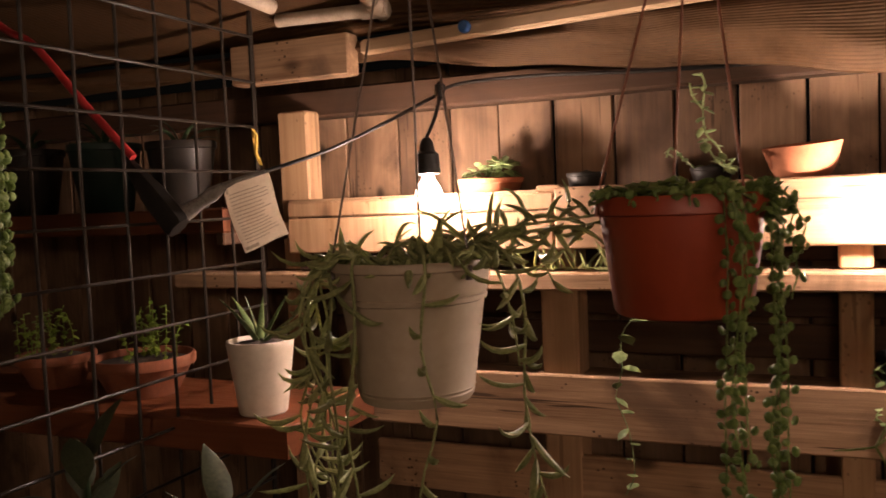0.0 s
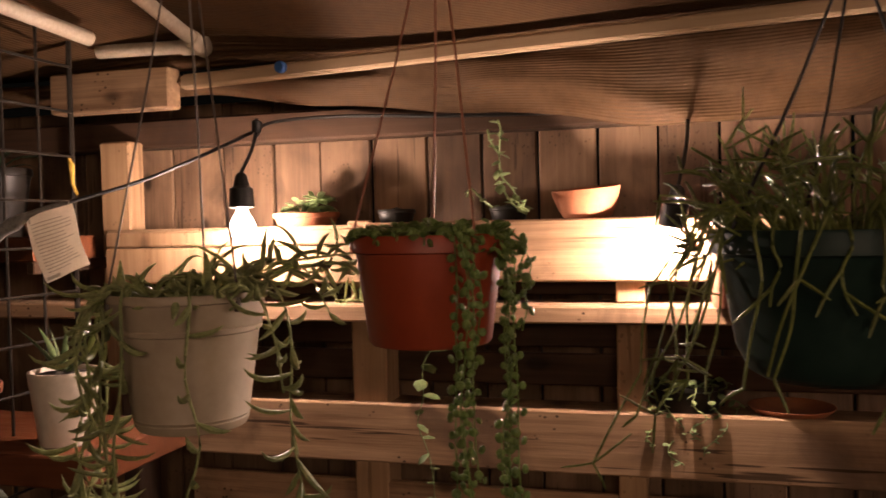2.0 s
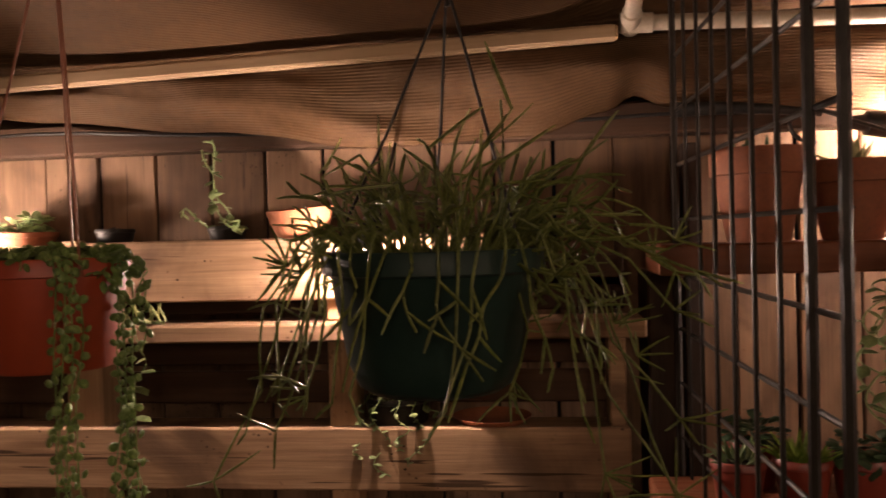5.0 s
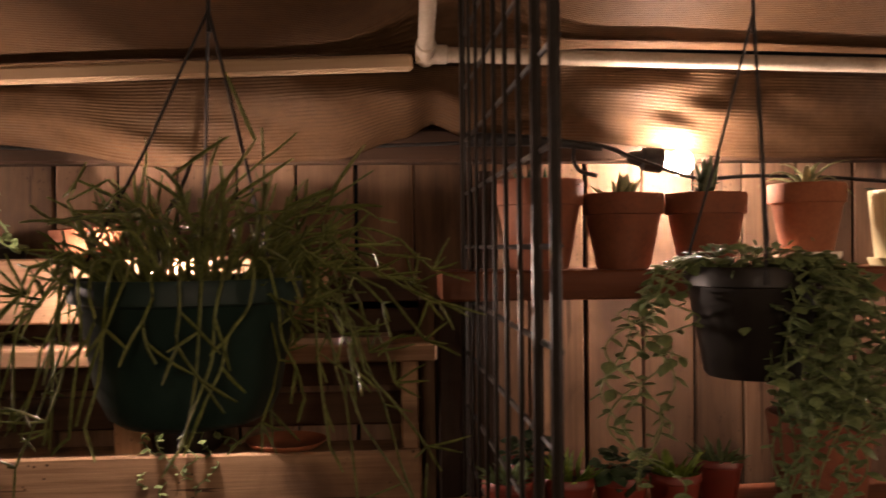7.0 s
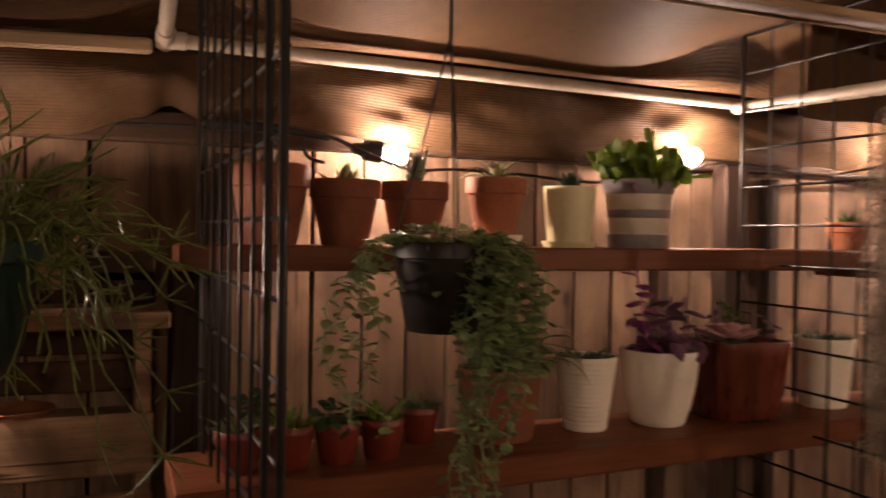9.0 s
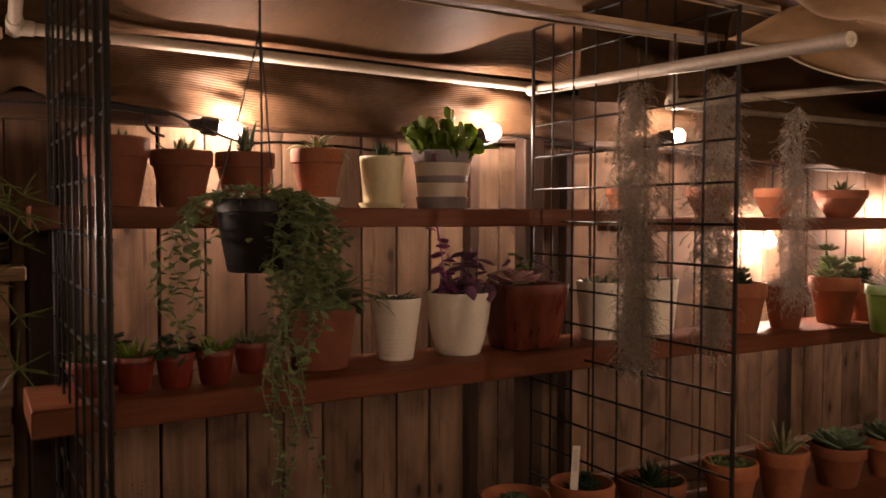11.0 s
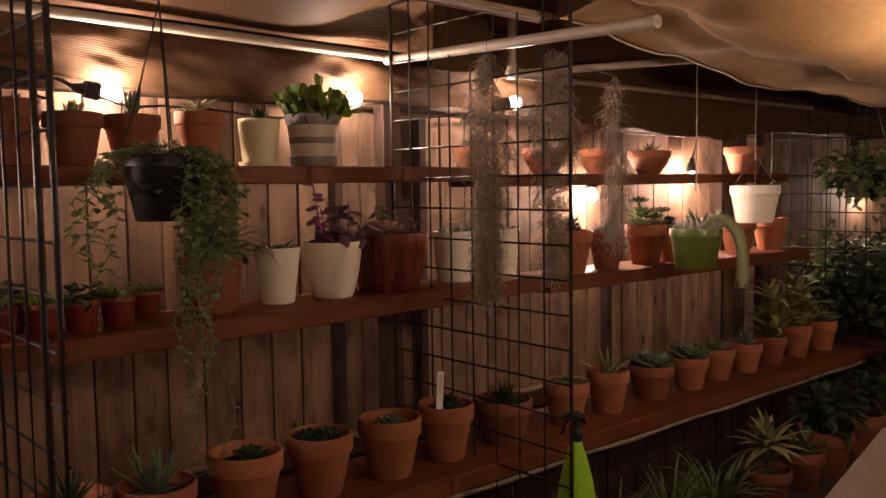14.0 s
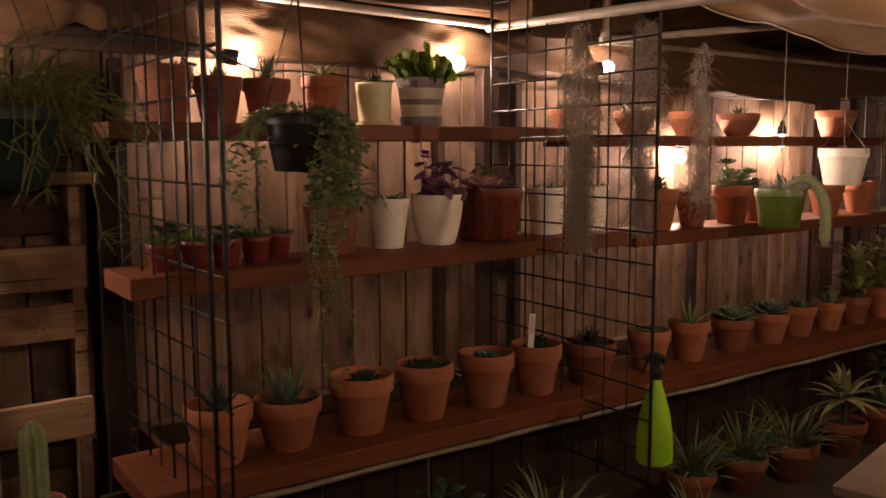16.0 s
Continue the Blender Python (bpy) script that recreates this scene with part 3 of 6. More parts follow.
R = 0.0165
pipe("pipe_frame", [(1.0, 0.90, 2.170), (1.012, 1.825, 1.915), (2.63, 1.835, 1.882)], R, PVC,
     "stained white plastic pipe under the shade cloth", [(1.012, 1.825, 1.915)])
pipe("pipe_frame", [(-0.625, 0.90, 2.15), (-0.625, 1.815, 1.922), (-0.90, 1.80, 1.925)], R, PVC,
     "stained white plastic pipe under the shade cloth", [(-0.625, 1.815, 1.922)])
pipe("pipe_frame", [(2.607, 1.815, 1.866), (2.552, 0.545, 1.814)], 0.0175, PVC, "open-ended white plastic pipe over the wire panel", open_end=True)
pipe("pipe_frame", [(-0.90, 0.55, 2.02), (-0.848, 1.70, 1.934)], 0.0175, PVC, "open-ended white plastic pipe over the wire panel", open_end=True)
pipe("pipe_frame", [(2.98, 1.505, 2.22), (2.985, 1.52, 1.812), (4.09, 1.10, 1.932), (5.6, 0.55, 2.05)], 0.0150, PVC, "white plastic pipe dropping and turning under the sagging cloth", [(2.985, 1.52, 1.812)])

# this pipe runs in shadow; the drain pipe's darker colour paints that in
pipe("pipe_frame", [(3.03, 1.527, 1.808), (5.44, 1.525, 1.800)], 0.0115, GRIMY_SHADED_PIPE, "shadow-toned pipe running along the cloth in the far bay")


# ---- wire grid panels between the bays ----
def grid_panel(x, y0, y1, z0, z1, nx, nz, label, lean=0.0, turn=0.0, edge=0.0):
    ob = thing("wire_grid_panel", (x, y1, z0), label, "wire panel", "wire panels dividing the bays", turn=turn)
    w, h = y1 - y0, z1 - z0
    rows = [-w * i / nx for i in range(nx + 1)] + ([-w - edge] if edge else [])
    for i, y in enumerate(rows):
        thick = 0.0066 if i in (0, nx) or i == len(rows) - 1 else 0.0037
        g = Geo()
        k = jit(0.002)
        g.tube([(k, y, 0), (0, y, h * 0.5), (lean, y, h)], thick, 6)
        part("upright_wire", g, WIRE, ob)
    w += edge
    for j in range(nz + 1):
        z = h * j / nz
        g = Geo()
        g.tube([(0.005, 0, z), (0.005, -w * 0.5, z + jit(0.001)), (0.005, -w, z)], 0.0048 if j in (0, nz) else 0.0037, 6)
        part("cross_wire", g, WIRE, ob)
    return ob


grid_panel(1.084, 0.97, 1.750, 0.20, 2.155, 7, 18, "dark steel wire grid panel standing between two bays", turn=1.3, edge=0.10)
grid_panel(2.580, 0.873, 1.755, 0.225, 2.062, 8, 17, "dark steel wire grid panel hung with moss")
grid_panel(-0.950, 0.87, 1.752, 0.25, 2.10, 8, 17, "dark steel wire grid panel behind the extension cord")
grid_panel(5.47, 0.55, 1.78, 0.25, 2.05, 11, 17, "dark steel wire grid panel at the far bay's end")


# ---- shelves ----
def shelf(corners, z, thick, label):
    """A plank shelf from its four corners in plan."""
    g = Geo()
    cx = sum(c[0] for c in corners) / 4
    cy = sum(c[1] for c in corners) / 4
    b = 0.004
    rings = []
    for dz, inset in ((-thick, b), (-thick + b, 0), (-b, 0), (0, b)):
        rings.append([(px - cx + (inset if px < cx else -inset), py - cy + (inset if py < cy else -inset), dz) for px, py in corners])
    g.ring_skin(rings)
    ob = new("shelf_board", g.data("shelf_board", STAINED, 30))
    ob.matrix_basis = pose(cx, cy, z)
    return tagged(ob, label, "shelf", "plank shelves along the fence")


SHELF_TOP2, SHELF_MID2, SHELF_LOW, SHELF_MID3, SHELF_TOP3 = 1.456, 1.015, 0.447, 1.000, 1.428
shelf([(1.03, 1.60), (2.87, 1.60), (2.87, 1.802), (1.03, 1.802)], SHELF_TOP2, 0.056, "thick red-stained plank shelf holding terracotta pots")
shelf([(1.01, 1.36), (3.165, 1.513), (3.165, 1.80), (1.01, 1.66)], SHELF_MID2, 0.062, "thick red-stained plank shelf holding white pots")
shelf([(0.99, 1.20), (5.80, 1.20), (5.80, 1.58), (0.99, 1.58)], SHELF_LOW, 0.062, "long red-stained plank shelf near the ground")
shelf([(3.168, 1.49), (5.37, 1.49), (5.37, 1.78), (3.168, 1.78)], SHELF_MID3, 0.058, "red-stained plank shelf under a bright bulb")
shelf([(2.90, 1.62), (5.36, 1.62), (5.36, 1.802), (2.90, 1.802)], SHELF_TOP3, 0.050, "red-stained plank shelf high on the fence")
shelf([(-2.6, 1.40), (-0.66, 1.40), (-0.66, 1.76), (-2.6, 1.76)], 1.032, 0.066, "thick red-stained plank shelf with clay bowls")
shelf([(-2.6, 1.62), (-0.96, 1.62), (-0.96, 1.84), (-2.6, 1.84)], 1.472, 0.058, "red-stained plank shelf with black nursery pots")
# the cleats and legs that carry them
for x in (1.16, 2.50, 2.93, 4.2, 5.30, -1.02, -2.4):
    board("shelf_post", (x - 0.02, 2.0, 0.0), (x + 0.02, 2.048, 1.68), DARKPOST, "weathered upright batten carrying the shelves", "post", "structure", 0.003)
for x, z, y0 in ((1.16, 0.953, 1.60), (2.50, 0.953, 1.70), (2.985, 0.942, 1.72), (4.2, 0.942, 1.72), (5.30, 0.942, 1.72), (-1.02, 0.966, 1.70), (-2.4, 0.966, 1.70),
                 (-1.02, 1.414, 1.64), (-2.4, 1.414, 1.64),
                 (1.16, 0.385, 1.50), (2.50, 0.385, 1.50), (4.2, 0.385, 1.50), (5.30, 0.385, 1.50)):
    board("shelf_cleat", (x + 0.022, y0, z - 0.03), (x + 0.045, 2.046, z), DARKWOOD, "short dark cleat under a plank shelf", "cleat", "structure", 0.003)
g = Geo()
g.tube([(0.95 + 0.24 * i, 1.228 + 0.004 * math.sin(i * 1.7), 0.364 + 0.004 * math.sin(i * 2.3)) for i in range(20)], 0.011, 12)
solid("drain_pipe", g, GRIMY_SHADED_PIPE, "grimy pale pipe under the low shelf's front edge", "pipe")
# added planks, dark like the shade on the fence foot they stand for
fence_foot = thing("fence_foot_planks", (0.0, 1.44, 0.0), "added dark planks standing in for the fence foot under the shelf", "skirting", kind="structure")
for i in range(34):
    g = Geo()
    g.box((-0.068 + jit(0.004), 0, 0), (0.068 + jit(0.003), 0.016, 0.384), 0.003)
    ob = part("plank", g, DARKPOST, fence_foot, smooth=30)
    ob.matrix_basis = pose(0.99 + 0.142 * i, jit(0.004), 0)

# ---- pallet standing against the fence in the first bay ----
pal = thing("pallet", (0.0, 1.83, 0.0), "weathered shipping pallet standing on edge as plant rack", "pallet")


def slat(name, lo, hi, material=PALLET, tilt=0.0, label=""):
    g = Geo()
    c = [(a + b) / 2 for a, b in zip(lo, hi)]
    h = [(b - a) / 2 for a, b in zip(lo, hi)]
    g.box([-v for v in h], h, 0.004)
    ob = part(name, g, material, pal, label, 30)
    ob.matrix_basis = pose(c[0], c[1] - 1.83, c[2], 0, tilt, 0)
    return ob


slat("deck_board", (-0.915, 1.817, 1.349), (-0.222, 1.838, 1.4365), UPRIGHT, label="dark split deck board behind the bulb")
slat("deck_board", (-0.915, 1.819, 1.4395), (-0.222, 1.838, 1.477), UPRIGHT, label="split-off upper strip of the dark deck board")
slat("deck_board", (-0.219, 1.814, 1.351), (0.80, 1.838, 1.487), label="pale deck board lit by the bulbs")
slat("deck_board", (-0.93, 1.842, 1.462), (0.80, 1.965, 1.484))
slat("splinter", (-0.262, 1.822, 1.478), (-0.205, 1.842, 1.493), label="loose splintered end of a deck board")
slat("deck_board", (-1.26, 1.784, 1.264), (1.028, 1.925, 1.302), label="narrow board laid flat as a ledge")
slat("deck_board", (-0.70, 1.815, 0.935), (0.995, 1.838, 1.072))
slat("deck_board", (-0.70, 1.842, 1.030), (0.995, 1.95, 1.066))
slat("deck_board", (-0.70, 1.842, 0.770), (0.995, 1.862, 0.885))
slat("deck_board", (-0.70, 1.815, 0.45), (0.995, 1.838, 0.58))
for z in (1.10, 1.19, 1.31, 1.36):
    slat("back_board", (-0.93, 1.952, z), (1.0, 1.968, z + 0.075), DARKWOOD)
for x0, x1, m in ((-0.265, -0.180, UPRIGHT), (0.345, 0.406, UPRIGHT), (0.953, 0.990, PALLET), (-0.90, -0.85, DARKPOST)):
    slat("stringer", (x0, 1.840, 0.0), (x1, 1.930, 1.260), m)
    if x0 < 0.9:
        slat("stringer", (x0, 1.840, 1.303), (x1, 1.930, 1.460), m)

# ---- string of bulbs ----
def curve_points(pts, n=8):
    """Smooth points through pts (Catmull-Rom)."""
    pts = [Vector(p) for p in pts]
    full = [pts[0] * 2 - pts[1]] + pts + [pts[-1] * 2 - pts[-2]]
    out = []
    for i in range(1, len(full) - 2):
        a, b, c, d = full[i - 1:i + 3]
        for k in range(n):
            t = k / n
            out.append(0.5 * (2 * b + (c - a) * t + (2 * a - 5 * b + 4 * c - d) * t * t + (3 * b - a - 3 * c + d) * t ** 3))
    return out + [pts[-1]]


light_string = thing("string_light", (0, 0, 0), "black outdoor string light with glowing clear bulbs", "string light")
g = Geo()
g.tube(curve_points([(-0.69, 1.42, 1.542), (-0.62, 1.55, 1.585), (-0.55, 1.68, 1.645), (-0.49, 1.80, 1.705), (-0.47, 1.90, 1.742), (-0.30, 1.955, 1.752),
                     (0.0, 1.960, 1.737), (0.45, 1.962, 1.728), (0.9, 1.955, 1.735), (1.15, 1.90, 1.735), (1.38, 1.86, 1.725), (1.47, 1.83, 1.690),
                     (1.60, 1.83, 1.648), (1.75, 1.87, 1.655), (1.95, 1.90, 1.652), (2.2, 1.91, 1.640), (2.45, 1.90, 1.675), (2.65, 1.90, 1.715), (3.0, 1.91, 1.69),
                     (3.4, 1.91, 1.70), (3.9, 1.91, 1.655), (4.4, 1.91, 1.645), (4.9, 1.91, 1.640), (5.6, 1.91, 1.66), (6.8, 1.92, 1.66)], 6), 0.0042, 8)
g.tube(curve_points([(1.10, 1.90, 1.742), (1.22, 1.88, 1.738), (1.32, 1.865, 1.728), (1.40, 1.855, 1.716)], 5), [0.017 - 0.0007 * i for i in range(16)], 10)
g.tube([(-0.473, 1.80, 1.738), (-0.473, 1.80, 1.730), (-0.474, 1.798, 1.705), (-0.474, 1.798, 1.695)], [0.006, 0.013, 0.011, 0.005], 10)
g.tube(curve_points([(1.34, 1.86, 1.720), (1.335, 1.85, 1.690), (1.35, 1.845, 1.665), (1.385, 1.845, 1.655)], 5), 0.0045, 8)
part("cord", g, CORD, light_string)


def socket_and_bulb(string, c, top, axis=(0, 0, -1), glow=bulb_glow):
    """A rubber socket with its bulb; the bulb's centre at c, the socket above it along -axis; top: where it joins the cord."""
    axis = Vector(axis).normalized()
    c = Vector(c)
    s0 = c - axis * 0.118
    g = Geo()
    g.tube([s0, s0 + axis * 0.008, s0 + axis * 0.03, s0 + axis * 0.036, s0 + axis * 0.078, s0 + axis * 0.082], [0.008, 0.014, 0.018, 0.026, 0.0285, 0.022], 16)
    g.tube(curve_points([top, Vector(top).lerp(s0, 0.5) + Vector((0.006, 0, 0)), s0], 5), 0.0042, 8)
    sock = part("socket", g, CORD, string)
    b0 = s0 + axis * 0.080
    g = Geo()
    prof = [(0.012, 0.0), (0.014, 0.010), (0.022, 0.022), (0.029, 0.036), (0.0305, 0.046), (0.028, 0.058), (0.020, 0.068), (0.008, 0.074), (0.001, 0.075)]
    g.tube([b0 + axis * h for _, h in prof], [r for r, _ in prof], 18)
    part("bulb", g, BULBGLASS, sock, "clear glass bulb with an added glow")
    g = Geo()
    g.tube([b0 + axis * h for h in (0.026, 0.030, 0.038, 0.048, 0.056, 0.060)], [0.003, 0.008, 0.011, 0.011, 0.008, 0.003], 12)
    part("filament", g, glow, sock, "glowing warm filament")


TOPS = [(-0.473, 1.80, 1.715), (0.50, 1.945, 1.728), (1.40, 1.855, 1.722), (2.31, 1.905, 1.65), (3.10, 1.90, 1.70), (3.96, 1.91, 1.655), (4.90, 1.93, 1.642), (7.3, 1.93, 1.66)]
AXES = [(0, 0, -1), (-0.15, 0.22, -0.96), (1, 0.05, -0.1), (1, 0, 0.35), (1, 0, 0.15), (0, 0, -1), (-0.05, 0, -1), (0, 0, -1)]
for c, tp, ax in zip(BULBS, TOPS, AXES):
    socket_and_bulb(light_string, c, tp, ax, far_glow if 3.5 < c[0] < 5.5 else bulb_glow)
# this strand stays out of view; it only brightens pot fronts and tarp
fill_string = thing("string_light", (0, 0, 0), "added unseen string light brightening pot fronts and tarp", "string light")
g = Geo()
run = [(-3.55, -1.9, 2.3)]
for i, (x, y, z) in enumerate(FILL_BULBS):
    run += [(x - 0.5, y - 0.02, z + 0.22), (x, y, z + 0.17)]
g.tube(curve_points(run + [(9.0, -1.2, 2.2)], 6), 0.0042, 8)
part("cord", g, CORD, fill_string)
for x, y, z in FILL_BULBS:
    socket_and_bulb(fill_string, (x, y, z), (x, y, z + 0.17), glow=fill_glow)

# ---- plug, extension cord, tag ----
ext = thing("extension_cord", (-1.0, 1.38, 1.57), "red extension cord with a black triple connector", "cord")
o = Vector((-1.0, 1.38, 1.57))
g = Geo()
g.tube([Vector(p) - o for p in curve_points([(-1.42, 1.30, 2.02), (-1.313, 1.35, 1.888), (-1.216, 1.35, 1.835), (-1.098, 1.36, 1.706), (-0.985, 1.375, 1.585)], 8)], 0.0085, 12)
part("cable", g, REDCORD, ext, "red rubber cable")
g = Geo()
a, b = Vector((-1.012, 1.378, 1.585)) - o, Vector((-0.885, 1.385, 1.436)) - o
g.tube([a, a.lerp(b, 0.08), a.lerp(b, 0.3), a.lerp(b, 0.5), a.lerp(b, 0.95), b], [0.010, 0.014, 0.022, 0.030, 0.033, 0.028], 8, 0.7, (0, 1, 0))
part("connector", g, CORD, ext, "black triple-outlet connector block")
g = Geo()
a, b = Vector((-0.905, 1.40, 1.452)) - o, Vector((-0.79, 1.415, 1.517)) - o
g.tube([a, a.lerp(b, 0.3), a.lerp(b, 0.55), a.lerp(b, 0.75), b], [0.017, 0.017, 0.012, 0.016, 0.009], 12)
g.tube([b, Vector((-0.745, 1.42, 1.532)) - o, Vector((-0.69, 1.42, 1.542)) - o], [0.007, 0.0045, 0.0045], 10)
part("plug", g, surface("clear_grey_plastic", (0.16, 0.15, 0.14), (0.30, 0.28, 0.26), 0.3, 30), ext, "translucent grey plug")
tag = thing("warning_tag", (-0.742, 1.42, 1.528), "crumpled white paper warning tag hanging on the cord", "paper tag")
q = [Vector(p) for p in ((-0.800, 1.425, 1.512), (-0.684, 1.415, 1.540), (-0.629, 1.400, 1.418), (-0.742, 1.405, 1.380))]
o = Vector((-0.742, 1.42, 1.528))


def on_tag(u, v, lift=0.0):
    p = q[0].lerp(q[1], u).lerp(q[3].lerp(q[2], u), v)
    return p - o + Vector((0, -0.006 * math.sin(u * 5 + v * 4) - lift, 0.001 * math.sin(v * 9)))


def tag_patch(geo, u0, u1, v0, v1, lift, thick, nu=6, nv=6):
    front = [[on_tag(u0 + (u1 - u0) * i / nu, v0 + (v1 - v0) * j / nv, lift) for i in range(nu + 1)] for j in range(nv + 1)]
    back = [[p + Vector((0, thick, 0)) for p in row] for row in front]
    base = len(geo.v)
    for rows in (front, back):
        for row in rows:
            geo.v.extend(tuple(p) for p in row)
    w, m = nu + 1, (nu + 1) * (nv + 1)
    for j in range(nv):
        for i in range(nu):
            k = base + j * w + i
            geo.f.append((k, k + w, k + w + 1, k + 1))
            geo.f.append((k + m, k + m + 1, k + m + w + 1, k + m + w))
    rim = [base + i for i in range(w)] + [base + j * w + nu for j in range(1, nv + 1)] + [base + nv * w + i for i in range(nu - 1, -1, -1)] + [base + j * w for j in range(nv - 1, 0, -1)]
    for a1, b1 in zip(rim, rim[1:] + rim[:1]):
        geo.f.append((a1, b1, b1 + m, a1 + m))


g = Geo()
tag_patch(g, 0, 1, 0, 1, 0, 0.0006, 10, 10)
part("paper", g, PAPER, tag)
g = Geo()
for k in range(15):
    v = 0.14 + 0.052 * k
    tag_patch(g, 0.10, 0.90 - 0.25 * rng.random(), v, v + 0.013, 0.0008, 0.0002, 8, 1)
tag_patch(g, 0.06, 0.11, 0.03, 0.12, 0.0008, 0.0002, 1, 2)
tag_patch(g, 0.04, 0.34, 0.93, 0.975, 0.0008, 0.0002, 4, 1)
part("print", g, INK, tag, "rows of small illegible print")
g = Geo()
g.tube([(-0.952, 1.748, 1.63), (-0.945, 1.735, 1.66), (-0.935, 1.735, 1.645), (-0.94, 1.738, 1.60), (-0.93, 1.74, 1.575), (-0.945, 1.742, 1.60), (-0.952, 1.745, 1.65)], 0.004, 8)
solid("twine_tie", g, YARN, "knot of yellow twine tied to the wire panel", "twine")


# ---- pots ----
def terracotta_profile(r, h, wall=0.010):
    band = 0.30 * h
    return [(0.001, 0), (0.62 * r, 0), (0.66 * r, 0.006), (0.905 * r, h - band), (0.915 * r, h - band + 0.002), (0.985 * r, h - band + 0.004), (0.99 * r, h - band + 0.008),
            (r, h - 0.006), (r - 0.003, h), (r - wall + 0.002, h), (r - wall, h - 0.004), (0.86 * r - wall, h - band), (0.80 * r - wall, h * 0.55), (0.001, h * 0.55)]


def plastic_profile(r, h, lip=0.02, wall=0.004, foot=0.70):
    return [(0.001, 0), (foot * r - 0.004, 0), (foot * r, 0.005), (0.945 * r, h - lip - 0.002), (0.95 * r, h - lip), (r, h - lip + 0.002), (r, h - 0.003), (r - 0.002, h),
            (r - wall, h), (r - wall - 0.002, h - 0.004), (0.92 * r - wall, h - lip), (0.82 * r, h * 0.5), (0.001, h * 0.5)]


def straight_profile(r, h, foot=0.74, wall=0.006, ribs=0, belly=0.0):
    out = [(0.001, 0), (foot * r - 0.004, 0), (foot * r, 0.004)]
    n = 14 if not ribs else ribs * 3
    for i in range(n + 1):
        t = i / n
        rr = r * (foot + (1 - foot) * t) + belly * r * math.sin(math.pi * min(1, t * 0.9 + 0.1)) ** 1.2
        if ribs:
            rr += 0.0008 * math.sin(2 * math.pi * i / 3) + 0.0006 * noise.noise((i * 0.9, 3.0, 1.0))
        out.append((rr, 0.006 + (h - 0.010) * t))
    top = out[-1][0]
    return out + [(top - 0.001, h), (top - wall, h), (top - wall - 0.001, h - 0.006), (0.85 * r - wall, h * 0.6), (0.001, h * 0.6)]


def make_pot(at, profile, material, label, soil_r, soil_z, category="potted plant", group="", name="potted_plant", turn=0.0, soil=SOIL, sides=36):
    ob = thing(name, at, label, category, group, turn=turn)
    g = Geo()
    g.lathe(profile, sides=sides)
    part("pot", g, material, ob)
    if soil_r:
        g = Geo()
        n = 24
        rings = []
        for k, rr in enumerate((1.0, 0.7, 0.35, 0.02)):
            rings.append([(soil_r * rr * math.cos(2 * math.pi * i / n), soil_r * rr * math.sin(2 * math.pi * i / n),
                           soil_z + (0.005 * noise.noise((i * 1.3, k * 2.7, at[0] * 9)) if k else -0.002) + 0.003 * k) for i in range(n)])
        g.ring_skin(rings)
        part("soil", g, soil, ob)
    return ob


# ---- plants ----
def leaf_path(base, az, elev, length, droop, n=6):
    """Points of a leaf that starts at an elevation and bends down by droop degrees."""
    p = Vector(base)
    out = [p.copy()]
    for i in range(n):
        e = radians(elev - droop * (i / n) ** 1.3)
        p = p + Vector((math.cos(az) * math.cos(e), math.sin(az) * math.cos(e), math.sin(e))) * (length / n)
        out.append(p.copy())
    return out


def aloe(pot, z, n, length, width, material, elev=(35, 75), droop=25, name="leaf", flat=0.35, spread=0.0):
    for i in range(n):
        az = i * 2.4 + jit(0.3)
        k = i / max(1, n - 1)
        e = elev[0] + (elev[1] - elev[0]) * k + jit(8)
        ln = length * (1.0 - 0.25 * k) * rng.uniform(0.8, 1.1)
        g = Geo()
        pts = leaf_path((spread * math.cos(az), spread * math.sin(az), z), az, e, ln, droop + jit(10))
        w = width * rng.uniform(0.85, 1.15)
        g.tube(pts, [w * s for s in (0.75, 1.0, 0.95, 0.8, 0.58, 0.33, 0.05)], 8, flat)
        part(name, g, material, pot)


def rosette(pot, z, r, n, material, centre=(0, 0), rise=1.0, name="rosette", fat=0.30, split=False):
    """A whorl of fleshy leaves; split: each leaf a part of its own."""
    g = Geo()
    for i in range(n):
        k = i / n
        az = i * 2.39996
        ln = r * (1.0 - 0.72 * k)
        e = (8 + 72 * k ** 1.2) * rise
        pts = leaf_path((centre[0] + 0.12 * r * math.cos(az), centre[1] + 0.12 * r * math.sin(az), z + 0.18 * r * k), az, e, ln, -18 + jit(6), 5)
        w = 0.27 * r * (1 - 0.45 * k)
        g.tube(pts, [w * s for s in (0.55, 0.85, 1.05, 1.0, 0.7, 0.08)], 7, fat)
        if split:
            part("rosette_leaf", g, material, pot)
            g = Geo()
    if not split:
        tagged(part(name, g, material, pot), kind="stuff")


def tuft(pot, z, r, n, length, material, width=0.004, elev=(25, 85), droop=30, name="foliage", flat=0.5):
    g = Geo()
    for i in range(n):
        az, rr = rng.uniform(0, 6.283), r * math.sqrt(rng.random())
        pts = leaf_path((rr * math.cos(az), rr * math.sin(az), z), az + jit(0.7), rng.uniform(*elev), length * rng.uniform(0.55, 1.1), droop + jit(20), 4)
        w = width * rng.uniform(0.7, 1.2)
        g.tube(pts, [w * s for s in (0.6, 1.0, 0.9, 0.6, 0.06)], 5, flat)
    return tagged(part(name, g, material, pot), kind="stuff")


